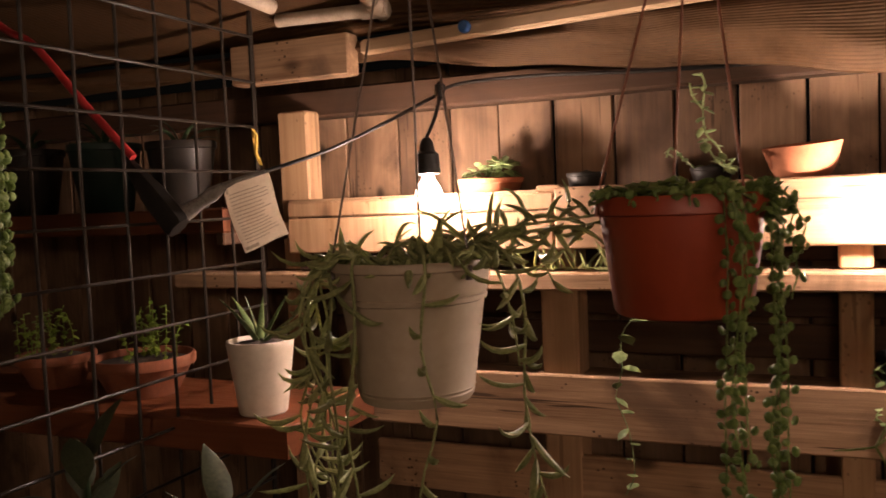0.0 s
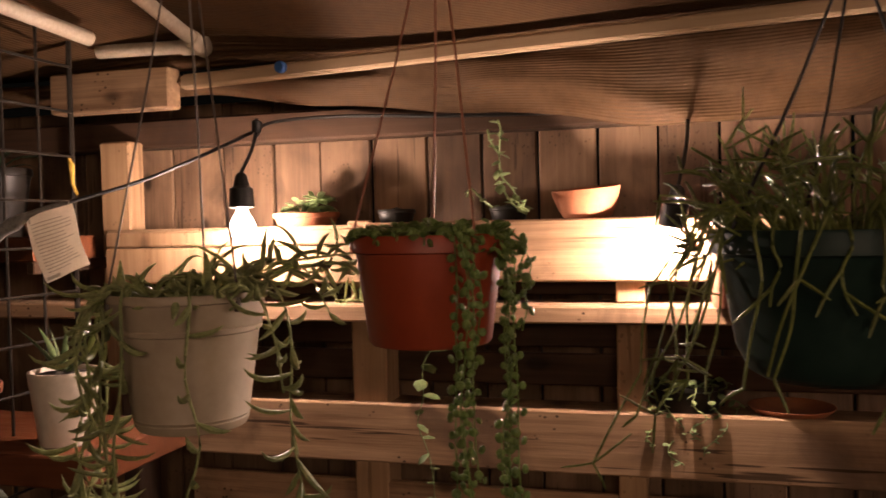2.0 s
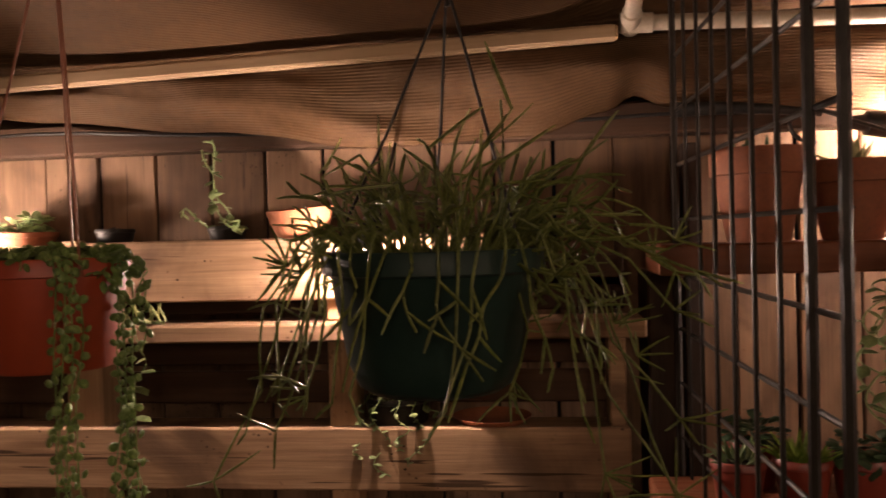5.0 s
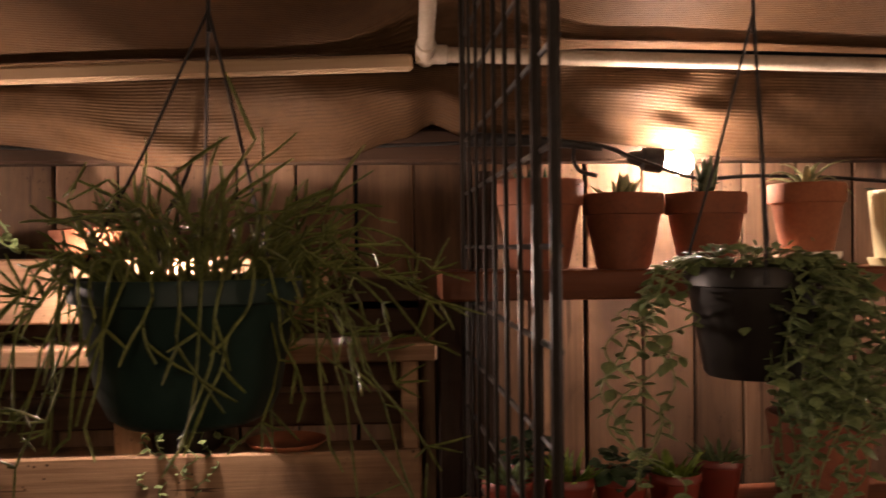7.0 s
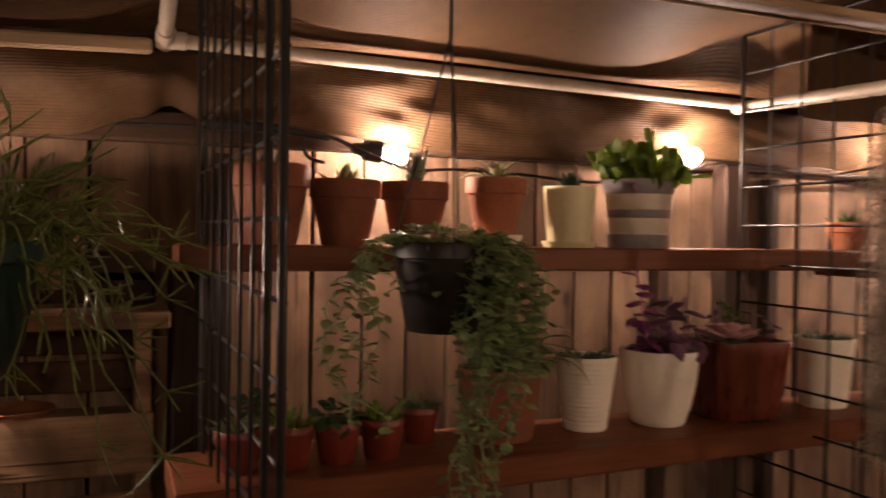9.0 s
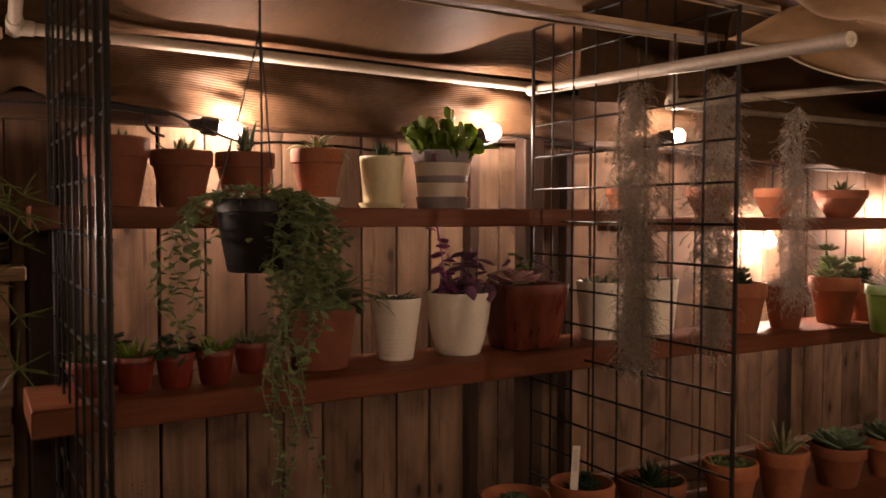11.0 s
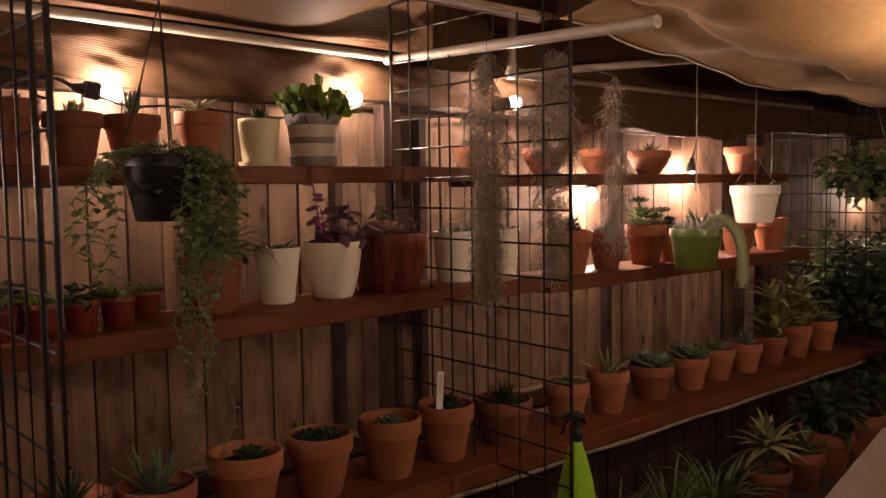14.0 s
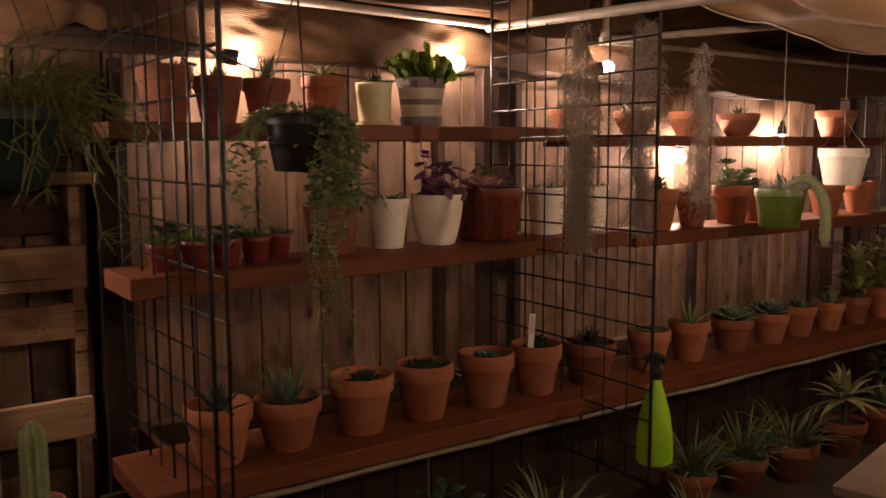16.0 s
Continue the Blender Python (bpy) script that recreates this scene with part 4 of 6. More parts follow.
def small_leaf(g, p, d, size, fat=0.22, width=0.42):
    """One oval leaf from p along d."""
    d = Vector(d).normalized()
    e = Vector((0, 0, -0.25 * size))
    pts = [p, p + d * size * 0.3, p + d * size * 0.65 + e * 0.4, p + d * size + e]
    g.tube(pts, [size * 0.08, size * width * 0.9, size * width, size * 0.04], 6, fat, (jit(0.3), jit(0.3), 1))


def bush(pot, centre, radii, n, size, material, name="foliage", hollow=0.0, width=0.42):
    g = Geo()
    c = Vector(centre)
    for i in range(n):
        d = Vector((rng.gauss(0, 1), rng.gauss(0, 1), rng.gauss(0, 1))).normalized()
        k = max(hollow, rng.random() ** 0.5)
        p = c + Vector((d.x * radii[0], d.y * radii[1], d.z * radii[2])) * k
        small_leaf(g, p, d + Vector((jit(0.8), jit(0.8), jit(0.6))), size * rng.uniform(0.6, 1.2), width=width)
    return tagged(part(name, g, material, pot), kind="stuff")


def vine_path(rim_r, az, rim_z, drop, out=0.03, sway=0.02, seed=0.0, n=14):
    """A stem that climbs over the rim and hangs down."""
    pts = [Vector((0.6 * rim_r * math.cos(az), 0.6 * rim_r * math.sin(az), rim_z - 0.01)),
           Vector((0.95 * rim_r * math.cos(az), 0.95 * rim_r * math.sin(az), rim_z + 0.012)),
           Vector(((rim_r + out * 0.6) * math.cos(az), (rim_r + out * 0.6) * math.sin(az), rim_z - 0.005))]
    for i in range(1, n + 1):
        t = i / n
        rr = rim_r + out * (0.8 + 0.3 * math.sin(t * 3))
        pts.append(Vector((rr * math.cos(az) + sway * noise.noise((t * 3, seed, 1.0)), rr * math.sin(az) + sway * noise.noise((t * 3, seed, 7.0)), rim_z - 0.01 - drop * t)))
    return pts


def resample(pts, step):
    out, acc = [], 0.0
    for a, b in zip(pts, pts[1:]):
        d = (b - a).length
        while acc <= d:
            out.append((a.lerp(b, acc / d if d else 0), (b - a).normalized()))
            acc += step
        acc -= d
    return out


def fishhook_stem(pot, pts, step=0.016, size=0.06, material=FISHHOOK, name="trailing_stem"):
    """A trailing stem with curved, banana-shaped leaves, thinning out to the tip."""
    g = Geo()
    pts = curve_points(pts, 3)
    g.tube(pts, [0.0026 - 0.0012 * i / len(pts) for i in range(len(pts))], 6)
    spots = resample(pts, step)
    for i, (p, d) in enumerate(spots):
        az = i * 2.2 + jit(0.5)
        ln = size * rng.uniform(0.6, 1.2)
        path = leaf_path(p, az, rng.uniform(-65, 8), ln, -65 + jit(45), 5)
        w = 0.0056 * rng.uniform(0.8, 1.15)
        g.tube(path, [w * s for s in (0.35, 0.8, 1.0, 0.9, 0.6, 0.05)], 6, 0.75)
    return part(name, g, material, pot)


def bead_stem(pot, pts, step=0.011, size=0.0085, material=BEADS, name="trailing_stem"):
    """A string with small round leaves in pairs."""
    g = Geo()
    pts = curve_points(pts, 3)
    g.tube(pts, 0.0012, 5)
    for i, (p, d) in enumerate(resample(pts, step)):
        az = i * 2.1 + jit(0.6)
        r = size * rng.uniform(0.75, 1.25)
        c = p + Vector((math.cos(az), math.sin(az), jit(0.4))) * r * 1.15
        ax = Vector((math.cos(az + jit(0.8)), math.sin(az + jit(0.8)), jit(0.6))).normalized() * r * 0.55
        g.tube([c - ax, c - ax * 0.55, c, c + ax * 0.6, c + ax], [r * 0.25, r * 0.85, r, r * 0.8, r * 0.15], 8)
    return part(name, g, material, pot)


def leafy_stem(pot, pts, step=0.014, size=0.022, material=IVY, name="trailing_stem", stem=0.0014, width=0.42):
    g = Geo()
    pts = curve_points(pts, 3)
    g.tube(pts, stem, 5)
    for i, (p, d) in enumerate(resample(pts, step)):
        az = i * 2.4 + jit(0.7)
        small_leaf(g, p, (math.cos(az), math.sin(az), jit(0.6)), size * rng.uniform(0.6, 1.2), width=width)
    return part(name, g, material, pot)


def hanger(pot, rim_r, rim_z, hook, azimuths, material, r=0.0018, top=None):
    """Three cords from the rim to the hook."""
    for az in azimuths:
        g = Geo()
        a = Vector((rim_r * math.cos(az), rim_r * math.sin(az), rim_z - 0.012))
        h = Vector(hook)
        g.tube([a, a + Vector((0, 0, 0.015)), a.lerp(h, 0.5) + Vector((0.002, 0.001, 0)), h], [r * 1.6, r, r, r], 6)
        g.tube([a + Vector((0, 0, -0.012)), a + Vector((0, 0, 0.008))], 0.005, 8)
        part("hanger_cord", g, material, pot)
    g = Geo()
    h = Vector(hook)
    w = pot.matrix_basis.translation + h
    up = max(0.05, (top or canopy(w.x, (1.862 - w.y) / 0.93)[2]) - w.z)
    g.tube([h + Vector((0, 0, -0.03)), h, h + Vector((0, 0, up))], [0.004, 0.003, 0.0018], 8)
    part("hook", g, material, pot)


# taupe hanging pot with fishhook plant
P = make_pot((-0.222, 1.10, 1.193), [(0.001, 0), (0.078, 0), (0.082, 0.006), (0.0835, 0.012), (0.0825, 0.014), (0.085, 0.018), (0.084, 0.020), (0.1015, 0.140), (0.1055, 0.142), (0.106, 0.148),
             (0.1045, 0.150), (0.106, 0.154), (0.111, 0.185), (0.115, 0.187), (0.116, 0.196), (0.114, 0.199), (0.109, 0.199), (0.107, 0.19), (0.095, 0.10), (0.001, 0.10)],
             GREYPLASTIC, "taupe plastic hanging pot of trailing fishhook plant", 0.106, 0.178, "hanging plant", "hanging pots", "hanging_planter")
hanger(P, 0.113, 0.197, (0.01, 0.0, 0.80), (3.75, 1.9, 5.9), surface("dark_hanger_wire", (0.05, 0.035, 0.028), (0.10, 0.07, 0.05), 0.4, 30))
for az, drop, out in ((3.3, 0.30, 0.025), (3.62, 0.46, 0.030), (3.85, 0.40, 0.020), (4.05, 0.52, 0.020), (3.2, 0.50, 0.030), (3.5, 0.34, 0.040), (4.45, 0.44, 0.015), (3.4, 0.55, 0.045)):
    fishhook_stem(P, vine_path(0.112, az, 0.20, drop, out, 0.035, az * 3), 0.032 if az < 4.4 else 0.042, 0.078)
for pts, st in (([(0.06, -0.02, 0.19), (0.11, 0.0, 0.225), (0.155, -0.01, 0.19), (0.17, -0.01, 0.12), (0.165, -0.01, 0.02), (0.175, 0.0, -0.08), (0.20, 0.0, -0.17), (0.235, 0.0, -0.27)], 0.018),
            ([(0.05, 0.03, 0.19), (0.10, 0.05, 0.235), (0.16, 0.06, 0.23), (0.22, 0.06, 0.235), (0.27, 0.06, 0.245)], 0.016),
            ([(0.05, 0.0, 0.19), (0.10, -0.03, 0.22), (0.14, -0.05, 0.20), (0.165, -0.05, 0.13), (0.17, -0.04, 0.06)], 0.015),
            ([(0.0, 0.05, 0.19), (0.04, 0.09, 0.23), (0.08, 0.12, 0.24), (0.13, 0.13, 0.22), (0.17, 0.13, 0.15)], 0.015)):
    fishhook_stem(P, pts, st, 0.066)
for az, sway in ((5.28, -0.010),):
    c, s = math.cos(az), math.sin(az)
    fishhook_stem(P, [(0.08 * c, 0.08 * s, 0.195), (0.122 * c, 0.122 * s, 0.215), (0.140 * c, 0.140 * s, 0.18), (0.138 * c + sway, 0.138 * s, 0.09), (0.132 * c - sway, 0.132 * s, 0.0), (0.138 * c + 2 * sway, 0.138 * s, -0.10), (0.13 * c, 0.13 * s, -0.20)], 0.040, 0.050)
for i in range(12):
    a, rr = rng.uniform(0, 6.28), rng.uniform(0.02, 0.09)
    p0 = Vector((rr * math.cos(a), rr * math.sin(a), 0.178))
    fishhook_stem(P, [p0, p0 + Vector((0.02 * math.cos(a), 0.02 * math.sin(a), 0.025)), p0 + Vector((0.055 * math.cos(a), 0.055 * math.sin(a), 0.028))], 0.012, 0.05)


def arching_leaves(pot, spots, size, elev, droop, az=(0, 6.28), width=0.0050, name="arching_leaves"):
    """Curved leaves that stand up from their spots and bow over."""
    g = Geo()
    for p in spots:
        path = leaf_path(p, rng.uniform(*az), rng.uniform(*elev), size * rng.uniform(0.7, 1.25), rng.uniform(*droop), 7)
        w = width * rng.uniform(0.8, 1.15)
        g.tube(path, [w * k for k in (0.45, 0.8, 1.0, 1.0, 0.9, 0.7, 0.45, 0.06)], 6, 0.7)
    return part(name, g, FISHHOOK, pot)


for n, (cx, cy, sx), size in ((6, (-0.07, 0.0, 0.05), 0.075), (6, (-0.01, 0.02, 0.06), 0.08), (7, (0.05, 0.01, 0.05), 0.095), (5, (0.09, 0.0, 0.035), 0.105)):
    arching_leaves(P, [(cx + jit(sx), cy + jit(0.06), 0.188 + abs(jit(0.012))) for _ in range(n)], size, (35, 85), (50, 135))
# a stem that reaches out over the ledge, with leaves standing up along it
reach = curve_points([(0.06, 0.02, 0.19), (0.12, 0.03, 0.232), (0.19, 0.04, 0.245), (0.26, 0.05, 0.252), (0.315, 0.05, 0.268)], 5)
g = Geo(); g.tube(reach, [0.0030 - 0.00006 * i for i in range(len(reach))], 6); part("reaching_stem", g, FISHHOOK, P)
arching_leaves(P, [p for p in reach[2:]], 0.058, (20, 100), (20, 90))
arching_leaves(P, [p + Vector((jit(0.01), jit(0.02), -0.01)) for p in reach[3:16]], 0.085, (-40, 10), (-30, 50))

# orange hanging pot with string of round leaves
P = make_pot((0.152, 1.10, 1.322), plastic_profile(0.105, 0.147, 0.024, 0.003, 0.80), ORANGE, "orange plastic hanging pot spilling round-leaved strings", 0.097, 0.135, "hanging plant", "hanging pots", "hanging_planter")
hanger(P, 0.103, 0.147, (0.02, 0.0, 0.62), (3.6, 1.8, 5.6), surface("rust_hanger", (0.16, 0.05, 0.025), (0.24, 0.08, 0.04), 0.5, 30))
for az, drop, out in ((5.30, 0.40, 0.008), (5.42, 0.46, 0.012), (6.10, 0.40, 0.012), (6.22, 0.46, 0.016), (6.0, 0.34, 0.010), (6.28, 0.12, 0.028), (6.2, 0.07, 0.035), (5.36, 0.43, 0.020), (6.16, 0.44, 0.006), (5.5, 0.30, 0.010)):
    bead_stem(P, vine_path(0.103, az, 0.147, drop, out, 0.016, az * 5), 0.0125, 0.0060)
for i in range(70):
    a = rng.uniform(0, 6.28)
    r0 = rng.uniform(0.01, 0.085)
    p0 = Vector((r0 * math.cos(a), r0 * math.sin(a), 0.138))
    if i % 2:
        continue
    bead_stem(P, [p0, p0 + Vector((jit(0.02), jit(0.02), 0.012)), p0 + Vector((0.03 * math.cos(a) + jit(0.015), 0.03 * math.sin(a) + jit(0.015), 0.008))], 0.007, 0.0075)
for a in [i * 0.33 for i in range(19)]:
    bead_stem(P, [(0.088 * math.cos(a), 0.088 * math.sin(a), 0.145), (0.100 * math.cos(a), 0.100 * math.sin(a), 0.152), (0.108 * math.cos(a), 0.108 * math.sin(a), 0.146 - 0.012 * rng.random())], 0.010, 0.0062)
bush(P, (0, 0, 0.147), (0.104, 0.104, 0.012), 260, 0.017, BEADS)
bush(P, (0.10, -0.03, 0.135), (0.03, 0.05, 0.03), 60, 0.016, BEADS)
# dark green hanging pot with stick cactus
P = make_pot((0.668, 1.16, 1.278), [(0.001, 0), (0.088, 0), (0.104, 0.010), (0.118, 0.04), (0.139, 0.155), (0.142, 0.158), (0.150, 0.160), (0.151, 0.186), (0.149, 0.189), (0.143, 0.189), (0.140, 0.18), (0.118, 0.10), (0.001, 0.10)],
             GREENPLASTIC, "dark green plastic hanging pot of shaggy stick cactus", 0.133, 0.175, "hanging plant", "hanging pots", "hanging_planter")
hanger(P, 0.139, 0.186, (0.028, 0.0, 0.545), (3.6, 1.7, 5.75), CORD, 0.0022)


def stick_stem(p, az, elev, length, links, radius=0.0023, sag=12):
    """Straight thin joints that kink, fork and tip over."""
    g = Geo()
    whole, rad = [p], [radius * 0.85]
    for k in range(links):
        path = leaf_path(p, az, elev, length * rng.uniform(0.6, 1.2), jit(14), 3)
        whole += path[1:]
        rad += [radius * s for s in (1.0, 1.0, 0.8)]
        p = path[-1]
        if rng.random() < 0.5:
            fork = leaf_path(p, az + rng.choice((-1, 1)) * rng.uniform(0.4, 1.1), elev + jit(30), length * rng.uniform(0.4, 0.8), jit(15), 3)
            g.tube(fork, [radius * s for s in (0.8, 0.9, 0.85, 0.4)], 5)
        elev = max(elev - sag - rng.uniform(-12, 38), -28)
        az += jit(0.7)
        length *= 0.9
    g.tube(whole, rad, 6)
    part("stem", g, RHIPSALIS, P)


for i in range(84):
    az = rng.uniform(0, 6.283)
    r0 = 0.125 * math.sqrt(rng.random())
    right = 1.0 + 0.45 * max(0, math.cos(az)) - 0.35 * max(0, -math.cos(az))
    stick_stem(Vector((r0 * math.cos(az), r0 * math.sin(az), 0.176)), az + jit(0.9), rng.uniform(0, 85), 0.055 * right * rng.uniform(0.7, 1.2), rng.choice((1, 2, 2, 3)))
def hang_stem(az, drop, out, radius=0.0022, links=4):
    """A stem that leans over the rim and hangs, nearly straight, with a joint or two forking off."""
    g = Geo()
    p = Vector((0.11 * math.cos(az), 0.11 * math.sin(az), 0.180))
    edge = Vector(((0.153 + out * 0.4) * math.cos(az), (0.153 + out * 0.4) * math.sin(az), 0.200 + jit(0.010)))
    pts = [p, p.lerp(edge, 0.5) + Vector((0, 0, 0.018)), edge]
    lean = jit(0.5)
    side = 0.0
    for k in range(links):
        t = (k + 1) / links
        side += lean * drop / links + jit(0.022)
        r = 0.155 + out * (0.5 + 0.5 * t)
        q = Vector((r * math.cos(az) - side * math.sin(az), r * math.sin(az) + side * math.cos(az), 0.195 - drop * t))
        pts.append(q)
        if rng.random() < 0.6:
            g.tube(leaf_path(q, az + rng.choice((-1.4, 1.4)), rng.uniform(-75, -30), rng.uniform(0.03, 0.07), jit(20), 3), [radius * s for s in (0.8, 0.95, 0.9, 0.5)], 5)
    pts = curve_points(pts, 3)
    g.tube(pts, [radius * (1.0 - 0.3 * i / len(pts)) for i in range(len(pts))], 6)
    part("stem", g, RHIPSALIS, P)


def tangle(centre, radii, n, length=0.055, radius=0.0021):
    """Stems that reach out from the pot, each ending in a star of short joints."""
    for i in range(n):
        d = Vector((rng.gauss(0, 1), rng.gauss(0, 1), rng.gauss(0, 1))).normalized() * rng.random() ** 0.4
        node = Vector(centre) + Vector((d.x * radii[0], d.y * radii[1], d.z * radii[2]))
        az = math.atan2(node.y, node.x)
        start = Vector((0.10 * math.cos(az), 0.10 * math.sin(az), 0.178))
        over = Vector((0.15 * math.cos(az), 0.15 * math.sin(az), max(0.215, node.z * 0.6 + 0.12)))
        g = Geo()
        chain = [start, over]
        links = 3 if (node - over).length > 0.14 else 2
        for q in range(1, links):
            bend = over.lerp(node, q / links) + Vector((jit(0.03), jit(0.03), 0.018 + jit(0.018)))
            chain.append(bend)
            for k in range(rng.choice((0, 1, 2))):
                g.tube(leaf_path(bend, rng.uniform(0, 6.283), rng.uniform(-60, 40), length * rng.uniform(0.5, 1.0), jit(20), 3), [radius * s for s in (0.8, 1.0, 0.9, 0.5)], 5)
        chain.append(node)
        stem = [chain[0]]
        for a, b in zip(chain, chain[1:]):
            stem += [a.lerp(b, 0.5) + Vector((jit(0.004), jit(0.004), jit(0.004))), b]
        g.tube(stem, radius, 6)
        for k in range(rng.choice((3, 4, 5, 6))):
            out = (node - start).normalized() * 0.7 + Vector((rng.gauss(0, 0.7), rng.gauss(0, 0.7), rng.gauss(0, 0.7)))
            a, e = math.atan2(out.y, out.x), math.degrees(math.atan2(out.z, math.hypot(out.x, out.y)))
            g.tube(leaf_path(node, a, e, length * rng.uniform(0.5, 1.2), jit(18), 3), [radius * s for s in (0.8, 1.0, 0.95, 0.5)], 5)
        tagged(part("shoot", g, RHIPSALIS, P), kind="stuff")


for az in (3.75, 3.98, 4.2, 4.36, 4.55, 4.66, 4.85, 5.0, 5.2, 5.38, 5.6):
    hang_stem(az + jit(0.06), rng.uniform(0.07, 0.20), rng.uniform(0.0, 0.02), 0.0024, rng.choice((2, 3, 4)))
for i in range(3):
    hang_stem(rng.uniform(-0.9, 0.7), rng.uniform(0.06, 0.26), rng.uniform(0.03, 0.14), 0.0020)
for i in range(2):
    hang_stem(rng.uniform(2.6, 3.9), rng.uniform(0.10, 0.30), rng.uniform(0.02, 0.10), 0.0020)
tangle((0.20, -0.03, 0.17), (0.16, 0.14, 0.09), 26, 0.052, 0.0019)
tangle((0.21, -0.05, 0.02), (0.13, 0.10, 0.09), 7, 0.055, 0.0018)
tangle((0.24, -0.06, -0.12), (0.09, 0.06, 0.06), 3, 0.075, 0.0016)
tangle((-0.13, -0.05, 0.16), (0.08, 0.10, 0.07), 7, 0.050, 0.0019)
tangle((-0.18, -0.06, 0.0), (0.07, 0.08, 0.10), 5, 0.055, 0.0019)
tangle((-0.27, -0.04, -0.14), (0.06, 0.06, 0.05), 1, 0.075, 0.0018)
tangle((0.0, 0.02, 0.25), (0.15, 0.12, 0.06), 16, 0.05, 0.0018)
for i in range(16):
    az = rng.uniform(0, 6.283)
    r0 = 0.12 * math.sqrt(rng.random())
    stick_stem(Vector((r0 * math.cos(az), r0 * math.sin(az), 0.176)), az, rng.uniform(55, 88), rng.uniform(0.06, 0.12), rng.choice((1, 1, 2)), 0.0019, 4)



def arch_stem(az, r0, elev, length, bow, radius=0.0024):
    """A stem that rises from the soil and bows over in one curve, forking near its end."""
    g = Geo()
    path = leaf_path((r0 * math.cos(az), r0 * math.sin(az), 0.176), az + jit(0.5), elev, length, bow, 9)
    path = [p + Vector((jit(0.002), jit(0.002), jit(0.002))) for p in path]
    g.tube(path, [radius * k for k in (0.9, 1, 1, 1, 1, 0.95, 0.95, 0.9, 0.8, 0.5)], 6)
    for k in (5, 7, 9):
        if rng.random() < 0.55:
            g.tube(leaf_path(path[k], az + rng.uniform(-1.6, 1.6), elev - bow * k / 9 + rng.uniform(-30, 60), length * rng.uniform(0.25, 0.5), rng.uniform(-10, 40), 5), [radius * q for q in (0.8, 0.95, 0.95, 0.9, 0.8, 0.4)], 5)
    part("stem", g, RHIPSALIS, P)


for i in range(34):
    az = i * 2.4 + jit(0.4)
    arch_stem(az, rng.uniform(0.03, 0.125), rng.uniform(45, 88), rng.uniform(0.11, 0.20) * (1.0 + 0.25 * math.cos(az)), rng.uniform(50, 130))

# black hanging pot with small-leaved trailer
P = make_pot((1.475, 1.25, 1.308), plastic_profile(0.100, 0.163, 0.03, 0.003, 0.72), BLACKPLASTIC, "black plastic hanging pot of small-leaved trailing plant", 0.092, 0.150, "hanging plant", "hanging pots", "hanging_planter")
hanger(P, 0.097, 0.163, (0.004, 0.0, 0.54), (2.7, 0.92, 4.48), CORD, 0.0024)
bush(P, (0.0, 0, 0.172), (0.112, 0.112, 0.024), 230, 0.016, IVY)
bush(P, (0.09, -0.02, 0.13), (0.07, 0.07, 0.07), 60, 0.015, IVY)
for i in range(15):
    az = rng.uniform(-0.9, 0.5)
    leafy_stem(P, vine_path(0.100, az, 0.165, rng.uniform(0.08, 0.30), rng.uniform(0.0, 0.10), 0.11, i * 1.3), 0.018, 0.022)
for i in range(12):
    az = rng.uniform(4.7, 5.6)
    leafy_stem(P, vine_path(0.104, az, 0.165, rng.uniform(0.14, 0.46), rng.uniform(0.0, 0.05), 0.10, i * 1.7 + 5), 0.019, 0.023)
for i in range(10):
    az = rng.uniform(4.65, 5.45)
    leafy_stem(P, vine_path(0.090, az, 0.165, rng.uniform(0.42, 0.80), rng.uniform(-0.02, 0.03), 0.08, i * 2.3 + 9), 0.022, 0.019)
for i in range(8):
    az = rng.uniform(2.7, 3.7)
    leafy_stem(P, vine_path(0.100, az, 0.165, rng.uniform(0.12, 0.36), rng.uniform(0.0, 0.10), 0.09, i * 1.9 + 3), 0.024, 0.023, width=0.38)


# ---- things in the pallet bay ----
P = make_pot((-0.398, 1.898, 1.484), [(0.001, 0), (0.066, 0), (0.070, 0.003), (0.076, 0.018), (0.080, 0.020), (0.082, 0.030), (0.080, 0.032), (0.076, 0.032), (0.072, 0.022), (0.001, 0.020)],
             TERRA, "wide shallow terracotta bowl with two leafy sprouts beside the bulb", 0.074, 0.025)
bush(P, (-0.030, 0.0, 0.045), (0.018, 0.018, 0.022), 26, 0.022, PALEGREEN)
bush(P, (0.036, 0.004, 0.050), (0.030, 0.028, 0.024), 60, 0.024, IVY)
aloe(P, 0.026, 8, 0.050, 0.004, ALOE, (40, 85), 10, flat=0.5)
for x, r in ((-0.165, 0.045), (0.105, 0.045)):
    P = make_pot((x, 1.895, 1.484), plastic_profile(r, 0.034, 0.01, 0.003, 0.85), BLACKPLASTIC, "low black plastic tray pot on the pallet top", r * 0.9, 0.028, "pot")
    if x > 0:
        for pts in ([(0.03, -0.03, 0.03), (0.02, -0.05, 0.07), (-0.005, -0.05, 0.10), (-0.01, -0.05, 0.15), (-0.005, -0.05, 0.20), (-0.012, -0.05, 0.225)],
                    [(0.035, -0.04, 0.03), (0.05, -0.06, 0.045), (0.035, -0.065, 0.03), (0.015, -0.065, 0.045), (-0.01, -0.06, 0.09)],
                    [(-0.03, -0.03, 0.03), (-0.05, -0.05, 0.05), (-0.075, -0.055, 0.075), (-0.085, -0.055, 0.055)],
                    [(-0.01, -0.05, 0.15), (-0.03, -0.05, 0.18), (-0.035, -0.05, 0.205)]):
            leafy_stem(P, pts, 0.017, 0.029, PALEGREEN, "leggy_stem", 0.0024, 0.36)
g = Geo()
